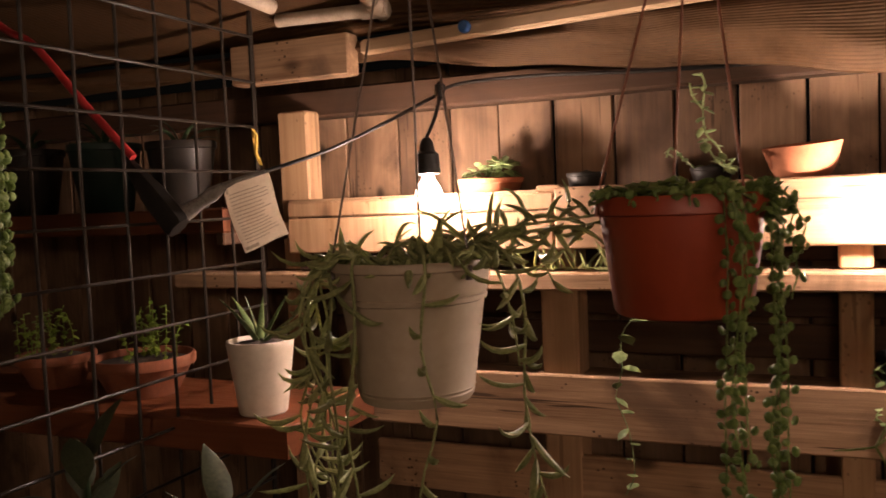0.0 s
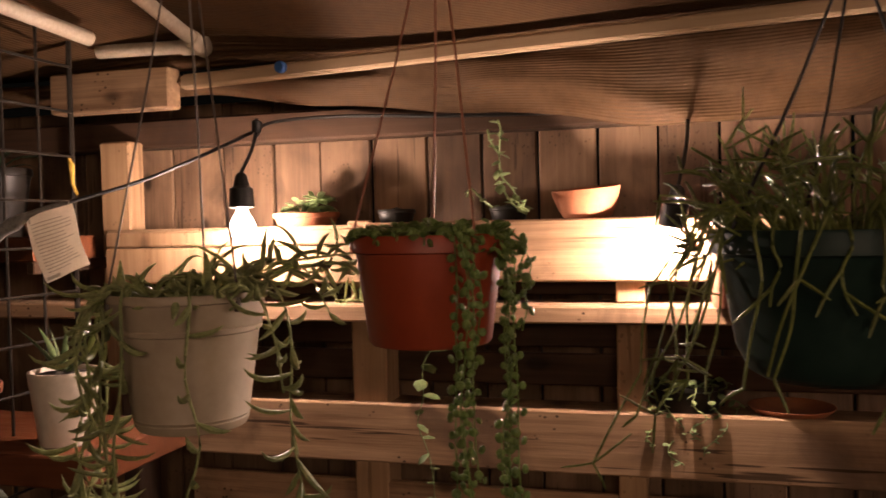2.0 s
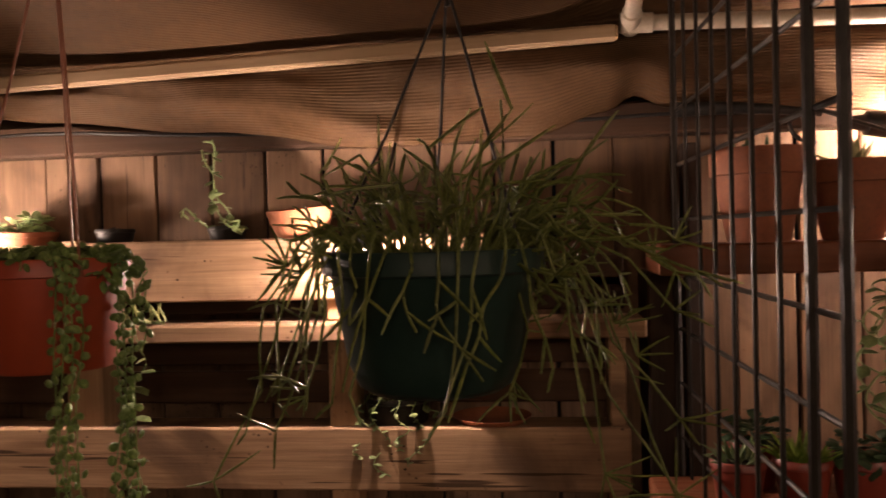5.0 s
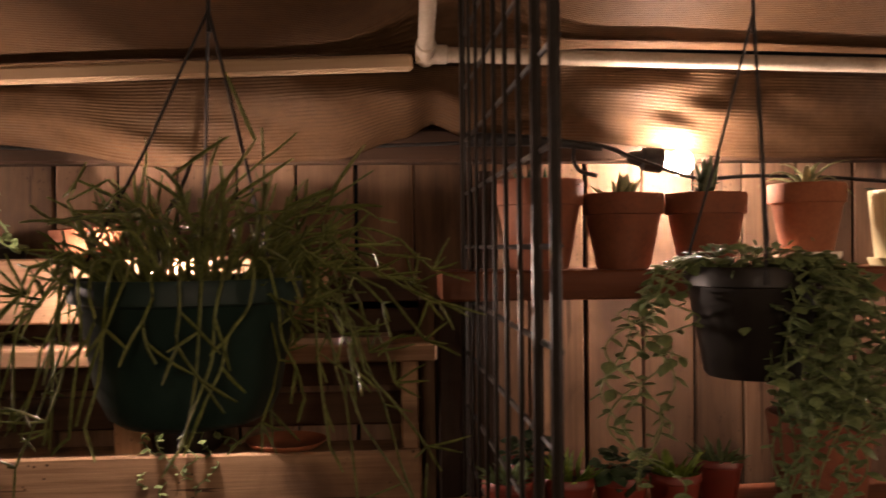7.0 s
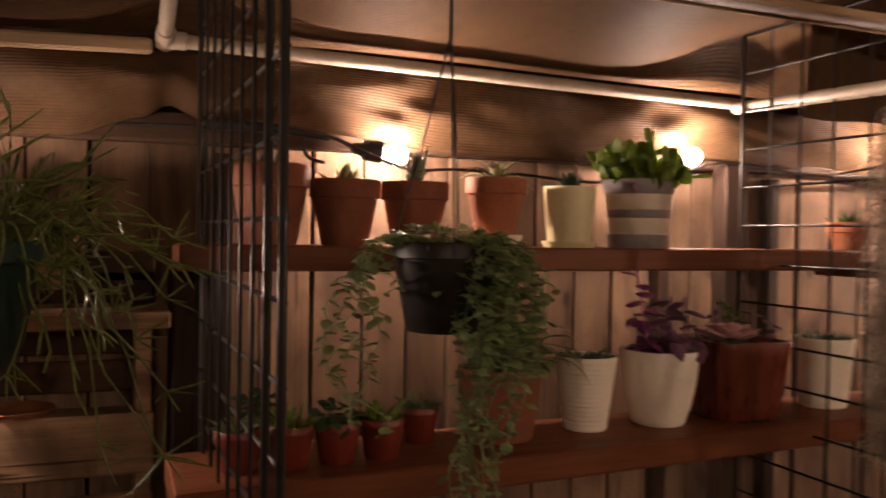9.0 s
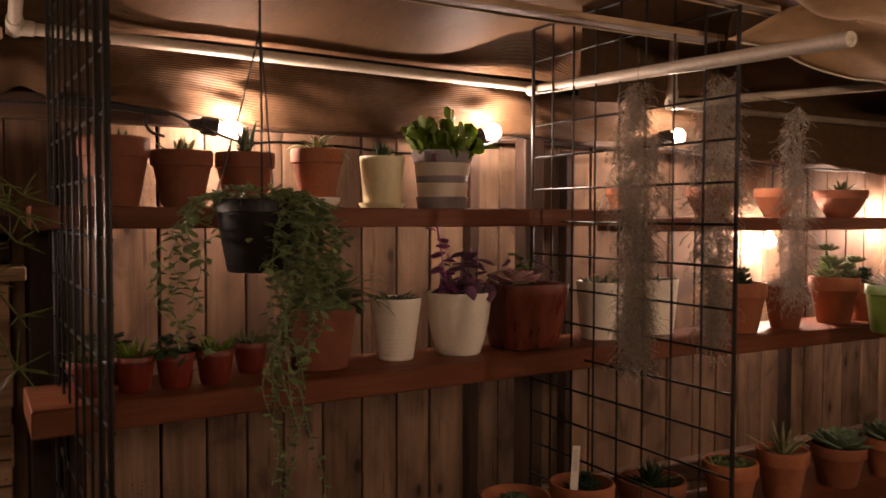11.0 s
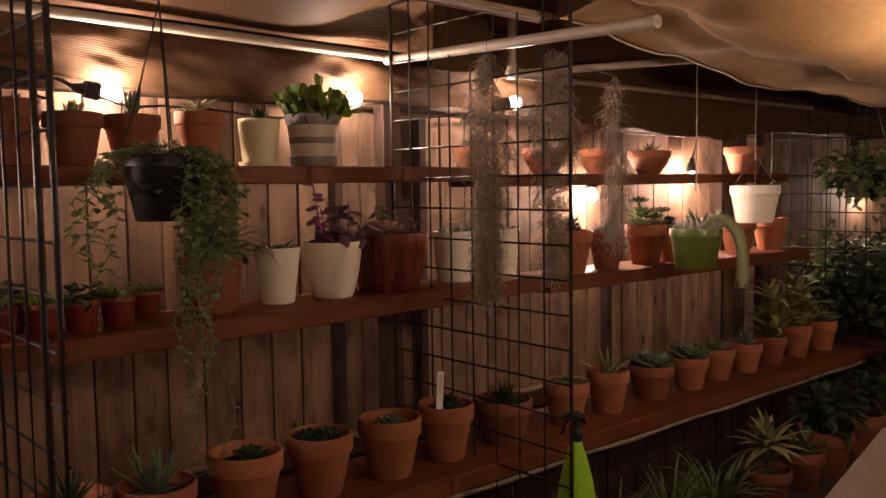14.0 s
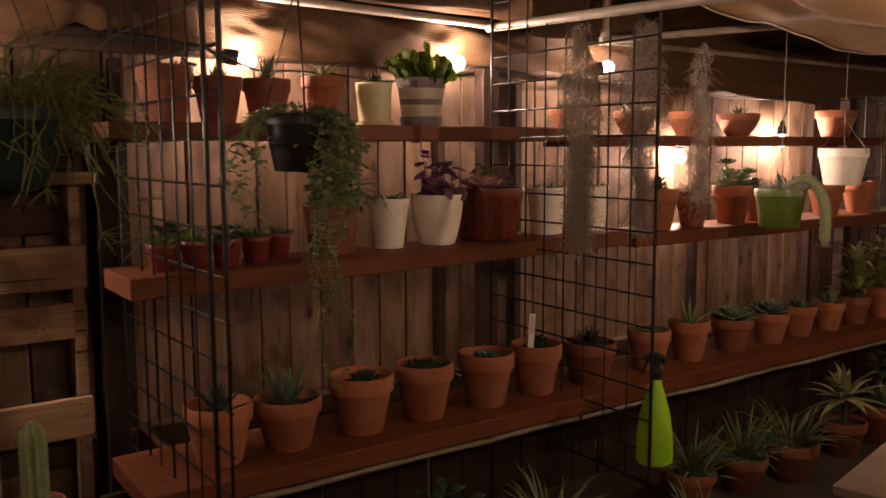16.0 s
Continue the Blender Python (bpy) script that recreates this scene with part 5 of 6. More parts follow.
g.lathe([(0.001, 0), (0.048, 0), (0.052, 0.003), (0.064, 0.024), (0.072, 0.050), (0.075, 0.060), (0.076, 0.066), (0.072, 0.067), (0.064, 0.040), (0.050, 0.012), (0.001, 0.008)], sides=40)
dish = solid("clay_bowl", g, TERRA, "pale terracotta bowl tipped on the pallet top", "dish")
dish.matrix_basis = pose(0.285, 1.885, 1.487, 4, -4, 0)
P = make_pot((0.572, 1.766, 1.303), terracotta_profile(0.048, 0.129), TERRA_DARK, "terracotta pot on the pallet ledge beside the bulb", 0.052, 0.11)
aloe(P, 0.11, 7, 0.06, 0.006, ALOE)
P = make_pot((0.490, 1.900, 1.068), plastic_profile(0.078, 0.060, 0.012, 0.003, 0.85), BLACKPLASTIC, "black plastic bowl pot of trailing sprigs inside the pallet", 0.068, 0.050)
for az, drop in ((4.0, 0.12), (4.4, 0.16), (4.9, 0.10), (5.3, 0.14), (5.8, 0.07)):
    leafy_stem(P, vine_path(0.078, az, 0.065, drop, 0.022, 0.04, az), 0.018, 0.018, IVY)
g = Geo()
g.lathe([(0.001, 0), (0.07, 0), (0.085, 0.012), (0.087, 0.016), (0.083, 0.016), (0.068, 0.005), (0.001, 0.004)], sides=36)
dish = solid("clay_saucer", g, TERRA, "flat terracotta saucer inside the pallet", "saucer")
dish.matrix_basis = pose(0.70, 1.895, 1.068)
P = thing("trailing_cutting", (-0.07, 1.79, 1.302), "thin leafy stem trailing down from the pallet ledge", "plant cutting")
leafy_stem(P, [(0.02, 0.04, 0.004), (0.0, -0.005, 0.008), (0.015, -0.02, -0.04), (0.03, -0.02, -0.08), (0.0, -0.02, -0.13), (0.0, -0.02, -0.20), (-0.015, -0.02, -0.26), (0.01, -0.02, -0.33), (0.02, -0.02, -0.42), (0.0, -0.02, -0.47)], 0.034, 0.034, PALEGREEN)
P = thing("succulent_cutting", (0.0, 1.86, 1.302), "row of fishhook leaves standing up from the pallet ledge", "plant cutting")
fishhook_stem(P, [(-0.30, -0.03, 0.006), (-0.20, -0.035, 0.008), (-0.10, -0.03, 0.006), (-0.02, -0.03, 0.006)], 0.016, 0.045)
arching_leaves(P, [(-0.30 + 0.0125 * i + jit(0.006), -0.035 + jit(0.015), 0.006) for i in range(24)], 0.062, (48, 88), (-5, 45), (2.4, 7.0), 0.0044, "standing_leaves")

# small white pot on the shelf corner
P = make_pot((-0.785, 1.50, 1.032), straight_profile(0.072, 0.158, 0.72), DUSTY_SHADED_WHITE, "white ceramic pot with a spiky aloe on the shelf", 0.064, 0.15, group="pots on the left shelf")
aloe(P, 0.145, 6, 0.16, 0.009, ALOE, (38, 80), 10)
# bay seen through the first wire panel
for x, y, r, h in ((-1.19, 1.58, 0.125, 0.095), (-1.50, 1.60, 0.10, 0.085)):
    P = make_pot((x, y, 1.032), terracotta_profile(r, h), TERRA_DARK, "wide dark terracotta bowl of leggy succulents", r * 0.9, h * 0.85, group="pots on the left shelf")
    for i in range(12):
        a, rr = rng.uniform(0, 6.28), rng.uniform(0, 0.085)
        p0 = Vector((rr * math.cos(a), rr * math.sin(a), h * 0.85))
        leafy_stem(P, [p0, p0 + Vector((jit(0.01), jit(0.01), 0.05)), p0 + Vector((jit(0.02), jit(0.02), rng.uniform(0.08, 0.15)))], 0.011, 0.018, LOBES, "stem")
for x, y, r, h, m in ((-1.16, 1.725, 0.088, 0.17, BLACKPLASTIC), (-1.42, 1.73, 0.095, 0.18, GREENPLASTIC), (-1.70, 1.73, 0.095, 0.18, BLACKPLASTIC)):
    P = make_pot((x, y, 1.472), plastic_profile(r, h, 0.02), m, "dark plastic nursery pot with drooping leaves on the shelf", r * 0.9, h * 0.85, group="pots on the left shelf")
    aloe(P, h * 0.85, 9, 0.15, 0.008, DARKLEAF, (45, 80), 90)
# hanging strings at the walkway's edge, and broad leaves below
P = make_pot((-0.945, 0.90, 1.50), plastic_profile(0.09, 0.14, 0.02), BLACKPLASTIC, "black hanging pot of bead-leaved strings by the wire panel", 0.08, 0.125, "hanging plant", "hanging pots", "hanging_planter")
hanger(P, 0.088, 0.14, (0, 0, 0.5), (0.4, 2.5, 4.6), CORD)
bush(P, (0, 0, 0.14), (0.10, 0.10, 0.03), 120, 0.02, BEADS)
for i in range(16):
    bead_stem(P, vine_path(0.085, rng.uniform(-1.2, 0.9), 0.145, rng.uniform(0.22, 0.42), 0.01, 0.03, i * 1.1), 0.011, 0.0085, BEADS)


def broad_plant(at, n, length, material, label, pot_r=0.10, pot_h=0.16, stalk=0.22):
    P = make_pot(at, terracotta_profile(pot_r, pot_h), TERRA_DARK, label, pot_r * 0.9, pot_h * 0.85)
    g = Geo()
    g.tube([(0, 0, pot_h * 0.8), (0.01, 0, pot_h + stalk * 0.5), (0.0, 0.01, pot_h + stalk)], [0.008, 0.007, 0.005], 8)
    part("stalk", g, DARKLEAF, P)
    for i in range(n):
        k = i / n
        az = i * 2.4 + jit(0.3)
        pts = leaf_path((0, 0, pot_h + stalk * (0.25 + 0.75 * k)), az, 20 + 55 * k, length * rng.uniform(0.75, 1.1), 35 + jit(15), 6)
        g = Geo()
        w = length * 0.17
        g.tube(pts, [w * s for s in (0.10, 0.5, 0.9, 1.0, 0.85, 0.5, 0.04)], 8, 0.10)
        part("leaf", g, material, P)
    return P


P0 = thing("plant_stand", (-0.85, 1.12, 0.0), "low dark timber stand under leafy pots", "plant stand")
g = Geo(); g.box((-0.5, -0.16, 0.50), (0.55, 0.16, 0.53), 0.004); part("top", g, DARKWOOD, P0)
for sx in (-0.45, 0.48):
    for sy in (-0.13, 0.11):
        g = Geo(); g.box((sx, sy, 0), (sx + 0.035, sy + 0.035, 0.50), 0.003); part("leg", g, DARKWOOD, P0)
broad_plant((-0.91, 1.12, 0.53), 12, 0.16, BROADLEAF, "terracotta pot of dark broad-leaved plant on a low stand", stalk=0.33)
broad_plant((-0.60, 1.13, 0.53), 10, 0.15, BROADLEAF, "terracotta pot of dark broad-leaved plant on a low stand", stalk=0.28)

# ---- second bay, top shelf ----
Z = SHELF_TOP2
for x, y, r, h, m, what in ((1.232, 1.705, 0.090, 0.178, TERRA_DARK, "tall darkened terracotta pot on the top shelf"), (1.402, 1.70, 0.082, 0.150, TERRA_DARK, "dark terracotta pot of plump succulent on the top shelf"),
                            (1.572, 1.70, 0.082, 0.150, TERRA_DARK, "dark terracotta pot of small upright succulent on the top shelf"), (1.783, 1.70, 0.076, 0.142, TERRA, "orange terracotta pot of pale aloe on the top shelf")):
    lift = 0.026 if x > 1.7 else 0
    P = make_pot((x, y, Z + lift), terracotta_profile(r, h), m, what, r * 0.88, h * 0.86, group="pots on the top shelf")
    if lift:
        g = Geo()
        g.lathe([(0.001, -0.026), (0.052, -0.026), (0.066, -0.006), (0.066, 0.004), (0.062, 0.004), (0.058, -0.001), (0.001, -0.001)])
        part("saucer", g, WHITEGLAZE, P, "white saucer")
        aloe(P, h * 0.86, 10, 0.128, 0.0095, PALE, (38, 86), 95)
    elif x < 1.3:
        tuft(P, h * 0.86, 0.06, 30, 0.05, DARKLEAF, 0.006)
    elif x < 1.5:
        aloe(P, h * 0.84, 16, 0.085, 0.011, PALE, (25, 80), -5, flat=0.7)
    else:
        for k in range(3):
            rosette(P, h * 0.84 + 0.02 * k, 0.042 - 0.006 * k, 12, DARKLEAF, rise=1.25)
        aloe(P, h * 0.86, 6, 0.115, 0.011, SUCCULENT, (72, 88), 0, flat=0.7)
P = make_pot((1.990, 1.70, Z + 0.006), straight_profile(0.068, 0.148, 0.82), CREAM, "cream ceramic pot in its saucer on the top shelf", 0.060, 0.13, group="pots on the top shelf")
g = Geo(); g.lathe([(0.001, -0.006), (0.064, -0.006), (0.070, 0.006), (0.070, 0.010), (0.064, 0.008), (0.001, 0.0)]); part("saucer", g, CREAM, P)
aloe(P, 0.125, 16, 0.095, 0.010, DARKLEAF, (20, 80), 20)
# striped square-shouldered pot
P = thing("potted_plant", (2.197, 1.70, Z), "grey and cream striped pot of bright green cactus", "potted plant", "pots on the top shelf")
prof_r = lambda z: 0.072 + 0.020 * (z / 0.178)
for z0, z1, m, nm in ((0.0, 0.036, GREYBAND, "grey_band"), (0.036, 0.040, PALEBAND, "pale_band"), (0.040, 0.078, PALEBAND, "pale_band"), (0.078, 0.100, GREYBAND, "grey_band"),
                      (0.100, 0.140, PALEBAND, "pale_band"), (0.140, 0.178, GREYBAND, "grey_band")):
    g = Geo()
    ex = 0.006 if z1 < 0.037 else 0.0
    a, b = prof_r(z0) + ex, prof_r(z1) + ex
    if z1 > 0.17:
        g.lathe([(a - 0.008, z0), (a, z0), (b + 0.003, z1 - 0.02), (b + 0.004, z1 - 0.002), (b + 0.002, z1), (b - 0.007, z1), (b - 0.009, z1 - 0.03), (a - 0.008, z0)], sides=32)
    else:
        g.lathe([(0.02, z0), (a - 0.001, z0), (a, z0 + 0.001), (b, z1 - 0.001), (b - 0.001, z1), (0.02, z1)], sides=32)
    part(nm, g, m, P)
g = Geo(); g.lathe([(0.001, 0.150), (0.080, 0.150), (0.05, 0.158), (0.001, 0.160)]); part("soil", g, SOIL, P)
for i in range(52):
    a = rng.uniform(0, 6.283)
    r0 = 0.072 * math.sqrt(rng.random())
    p0 = Vector((r0 * math.cos(a), r0 * math.sin(a), 0.155))
    e = 92 - 620 * r0 + jit(20)
    tall = rng.choice((3, 3, 4)) if r0 < 0.055 else rng.choice((2, 3))
    g = Geo()
    for k in range(tall + (1 if i in (5, 19) else 0)):
        ln = rng.uniform(0.036, 0.052)
        pts = leaf_path(p0, a, max(e, 5), ln, jit(22), 6)
        w = rng.uniform(0.014, 0.020)
        g.tube(pts, [w * s for s in (0.35, 0.8, 0.92, 1.1, 0.95, 1.0, 0.25)], 8, 0.22, (jit(1), jit(1), 0.4))
        p0 = pts[-1] - (pts[-1] - pts[-2]) * 0.3
        a += jit(1.0); e += jit(38)
    part("pad_stem", g, LOBES, P)
g = Geo(); g.tube([(-0.062, -0.055, 0.168), (-0.066, -0.072, 0.160), (-0.062, -0.078, 0.140)], [0.004, 0.009, 0.002], 8); part("flower", g, PURPLE, P, "small drooping violet flower")

# ---- second bay, middle shelf ----
Z = SHELF_MID2
for x, y, r, h, kind in ((1.135, 1.48, 0.046, 0.084, 0), (1.240, 1.485, 0.048, 0.086, 1), (1.336, 1.49, 0.048, 0.086, 2), (1.434, 1.495, 0.048, 0.086, 1), (1.555, 1.60, 0.045, 0.082, 0), (1.19, 1.60, 0.046, 0.084, 2)):
    P = make_pot((x, y, Z), plastic_profile(r, h, 0.016, 0.002, 0.74), REDPLASTIC, "small red plastic nursery pot with a young succulent", r * 0.9, h * 0.86, group="small red pots")
    if kind == 0:
        tuft(P, h * 0.86, 0.03, 40, 0.05, ALOE, 0.005)
    elif kind == 1:
        tuft(P, h * 0.86, 0.034, 46, 0.055, LOBES, 0.005, (35, 88))
    else:
        bush(P, (0, 0, h + 0.012), (0.045, 0.045, 0.03), 60, 0.028, DARKLEAF, width=0.5)
P = make_pot((1.748, 1.585, Z), straight_profile(0.098, 0.165, 0.80), TERRA_DARK, "wide dark terracotta pot of leafy foliage on the middle shelf", 0.088, 0.150, group="pots on the middle shelf")
bush(P, (0.065, 0, 0.185), (0.055, 0.06, 0.060), 70, 0.040, ALOE)
bush(P, (-0.01, 0, 0.20), (0.07, 0.07, 0.075), 80, 0.034, ALOE)
for i in range(5):
    p0 = Vector((0.0 + jit(0.06), jit(0.05), 0.150))
    leafy_stem(P, [p0, p0 + Vector((jit(0.03), jit(0.02), 0.07)), p0 + Vector((jit(0.05), jit(0.03), 0.13 + jit(0.03)))], 0.022, 0.045, ALOE, "stem")
for i in range(9):
    g = Geo()
    pts = leaf_path((0.03 + jit(0.03), -0.02 + jit(0.03), 0.18 + jit(0.02)), rng.uniform(-0.95, 0.2), rng.uniform(15, 60), rng.uniform(0.12, 0.22), rng.uniform(85, 125), 8)
    g.tube(pts, [0.0042 * k for k in (0.5, 0.8, 1.0, 1.0, 0.95, 0.85, 0.7, 0.45, 0.05)], 5, 0.4)
    part("frond", g, IVY, P)
P = make_pot((1.986, 1.60, Z), straight_profile(0.076, 0.180, 0.70, ribs=15), WHITEGLAZE, "ribbed white ceramic pot on the middle shelf", 0.068, 0.165, group="pots on the middle shelf")
tuft(P, 0.165, 0.05, 30, 0.05, SUCCULENT, 0.008, (10, 60))
P = make_pot((2.200, 1.60, Z), straight_profile(0.100, 0.188, 0.66, belly=0.07), WHITEGLAZE, "smooth rounded white ceramic pot of purple leaves", 0.094, 0.175, group="pots on the middle shelf")
for i in range(13):
    a = i * 2.4
    r0 = 0.03 + 0.04 * rng.random()
    p0 = Vector((r0 * math.cos(a), r0 * math.sin(a), 0.172))
    top = rng.uniform(0.04, 0.17) if i != 4 else 0.22
    lean = Vector((-0.05 if i == 4 else jit(0.04), jit(0.03), top))
    leafy_stem(P, [p0, p0 + lean * 0.5, p0 + lean], 0.023, 0.058, PURPLE if i % 4 else VIOLET, "purple_stem", 0.0030, 0.36)
rosette(P, 0.185, 0.05, 16, SUCCULENT, (0.045, -0.035))
bush(P, (0.0, -0.02, 0.19), (0.075, 0.06, 0.02), 50, 0.03, PURPLE)
# square lacquered planter
P = thing("planter_box", (2.455, 1.625, Z), "glossy red-brown square planter with pink rosettes", "planter", "pots on the middle shelf", turn=-3)
g = Geo()
rings = []
for z, s in ((0, 0.090), (0.004, 0.094), (0.035, 0.0975), (0.07, 0.1025), (0.10, 0.106), (0.13, 0.110), (0.165, 0.1135), (0.200, 0.117), (0.204, 0.116), (0.204, 0.107), (0.190, 0.105), (0.18, 0.104)):
    k, ring = 0.045, []
    for q, (sx, sy) in enumerate(((1, 1), (-1, 1), (-1, -1), (1, -1))):
        for m in range(6):
            b = math.pi / 2 * (q + m / 5)
            wob = 0.0022 * noise.noise((q * 6 + m, z * 26.0, 2.0))
            ring.append((sx * (s - k) + (k + wob) * math.cos(b), sy * (s - k) + (k + wob) * math.sin(b), z + (0.003 * noise.noise((q * 5 + m, 1.0, 4.0)) if z > 0.19 else 0)))
    rings.append(ring)
g.ring_skin(rings)
part("box", g, REDBARK, P)
g = Geo(); g.lathe([(0.09, -0.004), (0.105, 0.0), (0.105, 0.003), (0.02, 0.003)], sides=24); part("saucer", g, BLACKPLASTIC, P)
g = Geo(); g.box((-0.101, -0.101, 0.178), (0.101, 0.101, 0.188), 0.002); part("soil", g, SOIL, P)
rosette(P, 0.214, 0.084, 26, PINK, (-0.066, -0.066), 0.7, split=True)
rosette(P, 0.195, 0.045, 16, PINK, (-0.035, 0.045), 0.8, split=True)
for i in range(6):
    p0 = Vector((0.0 + jit(0.07), jit(0.06), 0.188))
    leafy_stem(P, [p0, p0 + Vector((jit(0.02), jit(0.02), 0.05)), p0 + Vector((jit(0.03), jit(0.02), 0.08 + 0.04 * rng.random()))], 0.013, 0.024, LOBES if i % 2 else PURPLE, "stem")
for x, y, r in ((2.788, 1.645, 0.083), (3.045, 1.650, 0.080)):
    P = make_pot((x, y, Z), straight_profile(r, 0.195, 0.78), WHITEGLAZE, "plain white ceramic pot behind the wire panel", r * 0.9, 0.18, group="pots on the middle shelf")
    tuft(P, 0.18, r * 0.7, 24, 0.045, SUCCULENT, 0.008)

# ---- low shelf: terracotta row through both bays ----
Z = SHELF_LOW
LOW = [(1.255, 0.103, 0.182, "spiky"), (1.485, 0.108, 0.160, "aloe"), (1.752, 0.110, 0.192, "dark"), (2.008, 0.104, 0.192, "clump"), (2.275, 0.106, 0.194, "rosette"),
       (2.528, 0.100, 0.192, "tagged"), (2.800, 0.110, 0.165, "spiky2"), (3.165, 0.094, 0.168, "clump"), (3.425, 0.091, 0.175, "pale"), (3.740, 0.100, 0.150, "wide"),
       (4.015, 0.090, 0.148, "wide"), (4.272, 0.085, 0.150, "agave"), (4.53, 0.080, 0.145, "agave"), (4.79, 0.082, 0.145, "yellow"), (5.06, 0.080, 0.172, "yellow"), (5.34, 0.080, 0.165, "tall")]
WORDS = {"spiky": "spiky dark aloe", "aloe": "grey-green aloe", "dark": "one dark rosette", "clump": "a dark green clump", "rosette": "a flat pale rosette", "tagged": "dark rosette with tag",
         "spiky2": "a spiky haworthia", "pale": "pale striped agave", "wide": "a wide blue-green rosette", "agave": "a starry agave", "tall": "leafy succulent", "yellow": "yellow-green bromeliad"}
for i, (x, r, h, kind) in enumerate(LOW):
    y = 1.36 + jit(0.008)
    x = 0.6 + (x - 0.6) * 0.982
    r *= 0.982
    P = make_pot((x, y, Z), terracotta_profile(r, h, 0.011), TERRA if i not in (6, 9, 13) else TERRA_DARK, "terracotta pot of %s on the low shelf" % WORDS[kind], r * 0.86, h * 0.80, group="terracotta row on the low shelf", turn=0 if kind == "tagged" else jit(90))
    z = h * 0.80
    if kind == "spiky":
        aloe(P, z, 18, 0.135, 0.009, DARKLEAF, (25, 85), 5, flat=0.5)
    elif kind == "aloe":
        aloe(P, z, 16, 0.165, 0.013, SUCCULENT, (28, 82), -10)
    elif kind == "dark":
        rosette(P, z + 0.01, 0.060, 30, DARKLEAF, (0.01, 0.01), 1.2)
    elif kind == "clump":
        for k in range(5):
            a = k * 1.26
            rosette(P, z + 0.012, 0.050, 18, DARKLEAF if i < 7 else ALOE, (0.045 * math.cos(a), 0.045 * math.sin(a)), 1.1)
    elif kind == "rosette":
        rosette(P, z + 0.012, 0.058, 30, SUCCULENT, (0, 0), 0.8)
    elif kind == "tagged":
        rosette(P, z + 0.012, 0.062, 32, DARKLEAF, (0.01, 0), 1.25)
        rosette(P, z + 0.040, 0.042, 20, DARKLEAF, (0.01, 0), 1.3)
    elif kind == "spiky2":
        aloe(P, z, 34, 0.125, 0.011, DARKLEAF, (10, 85), 15)
    elif kind == "pale":
        aloe(P, z, 18, 0.15, 0.009, PALE, (25, 88), 8)
    elif kind == "wide":
        rosette(P, z + 0.02, 0.115, 34, SUCCULENT, (0, 0), 0.95)
    elif kind == "agave":
        aloe(P, z, 18, 0.125, 0.016, SUCCULENT, (5, 80), 5, flat=0.3)
    elif kind == "tall":
        rosette(P, z + 0.03, 0.10, 26, SUCCULENT, (0, 0), 1.1)
        aloe(P, z, 10, 0.15, 0.014, ALOE, (40, 85), 30)
    else:
        aloe(P, z, 16, 0.30, 0.022, YELLOWLEAF, (35, 80), 70, flat=0.12)
        aloe(P, z + 0.10, 16, 0.26, 0.022, YELLOWLEAF, (25, 85), 75, flat=0.12)
        aloe(P, z + 0.20, 14, 0.20, 0.020, PALE, (25, 88), 70, flat=0.12)
        g = Geo(); g.tube([(0, 0, z - 0.02), (0.01, 0, z + 0.1), (0, 0, z + 0.22)], 0.011, 8); part("stalk", g, ALOE, P)
    if kind == "tagged":
        g = Geo()
        g.box((-0.0115, -0.001, -0.04), (0.0115, 0.001, 0.105), 0.0)
        t = part("plant_tag", g, TAGWHITE, P, "white plastic plant tag")
        t.matrix_basis = pose(-0.052, -0.03, z + 0.055, 0, 3, -25)
        for k in (-0.004, 0.0, 0.004):
            g = Geo(); g.box((k - 0.0007, -0.0016, 0.03), (k + 0.0007, -0.0011, 0.095)); part("writing", g, INK, t, "faint illegible writing")

# ---- third bay, middle and top shelves ----
Z = SHELF_MID3
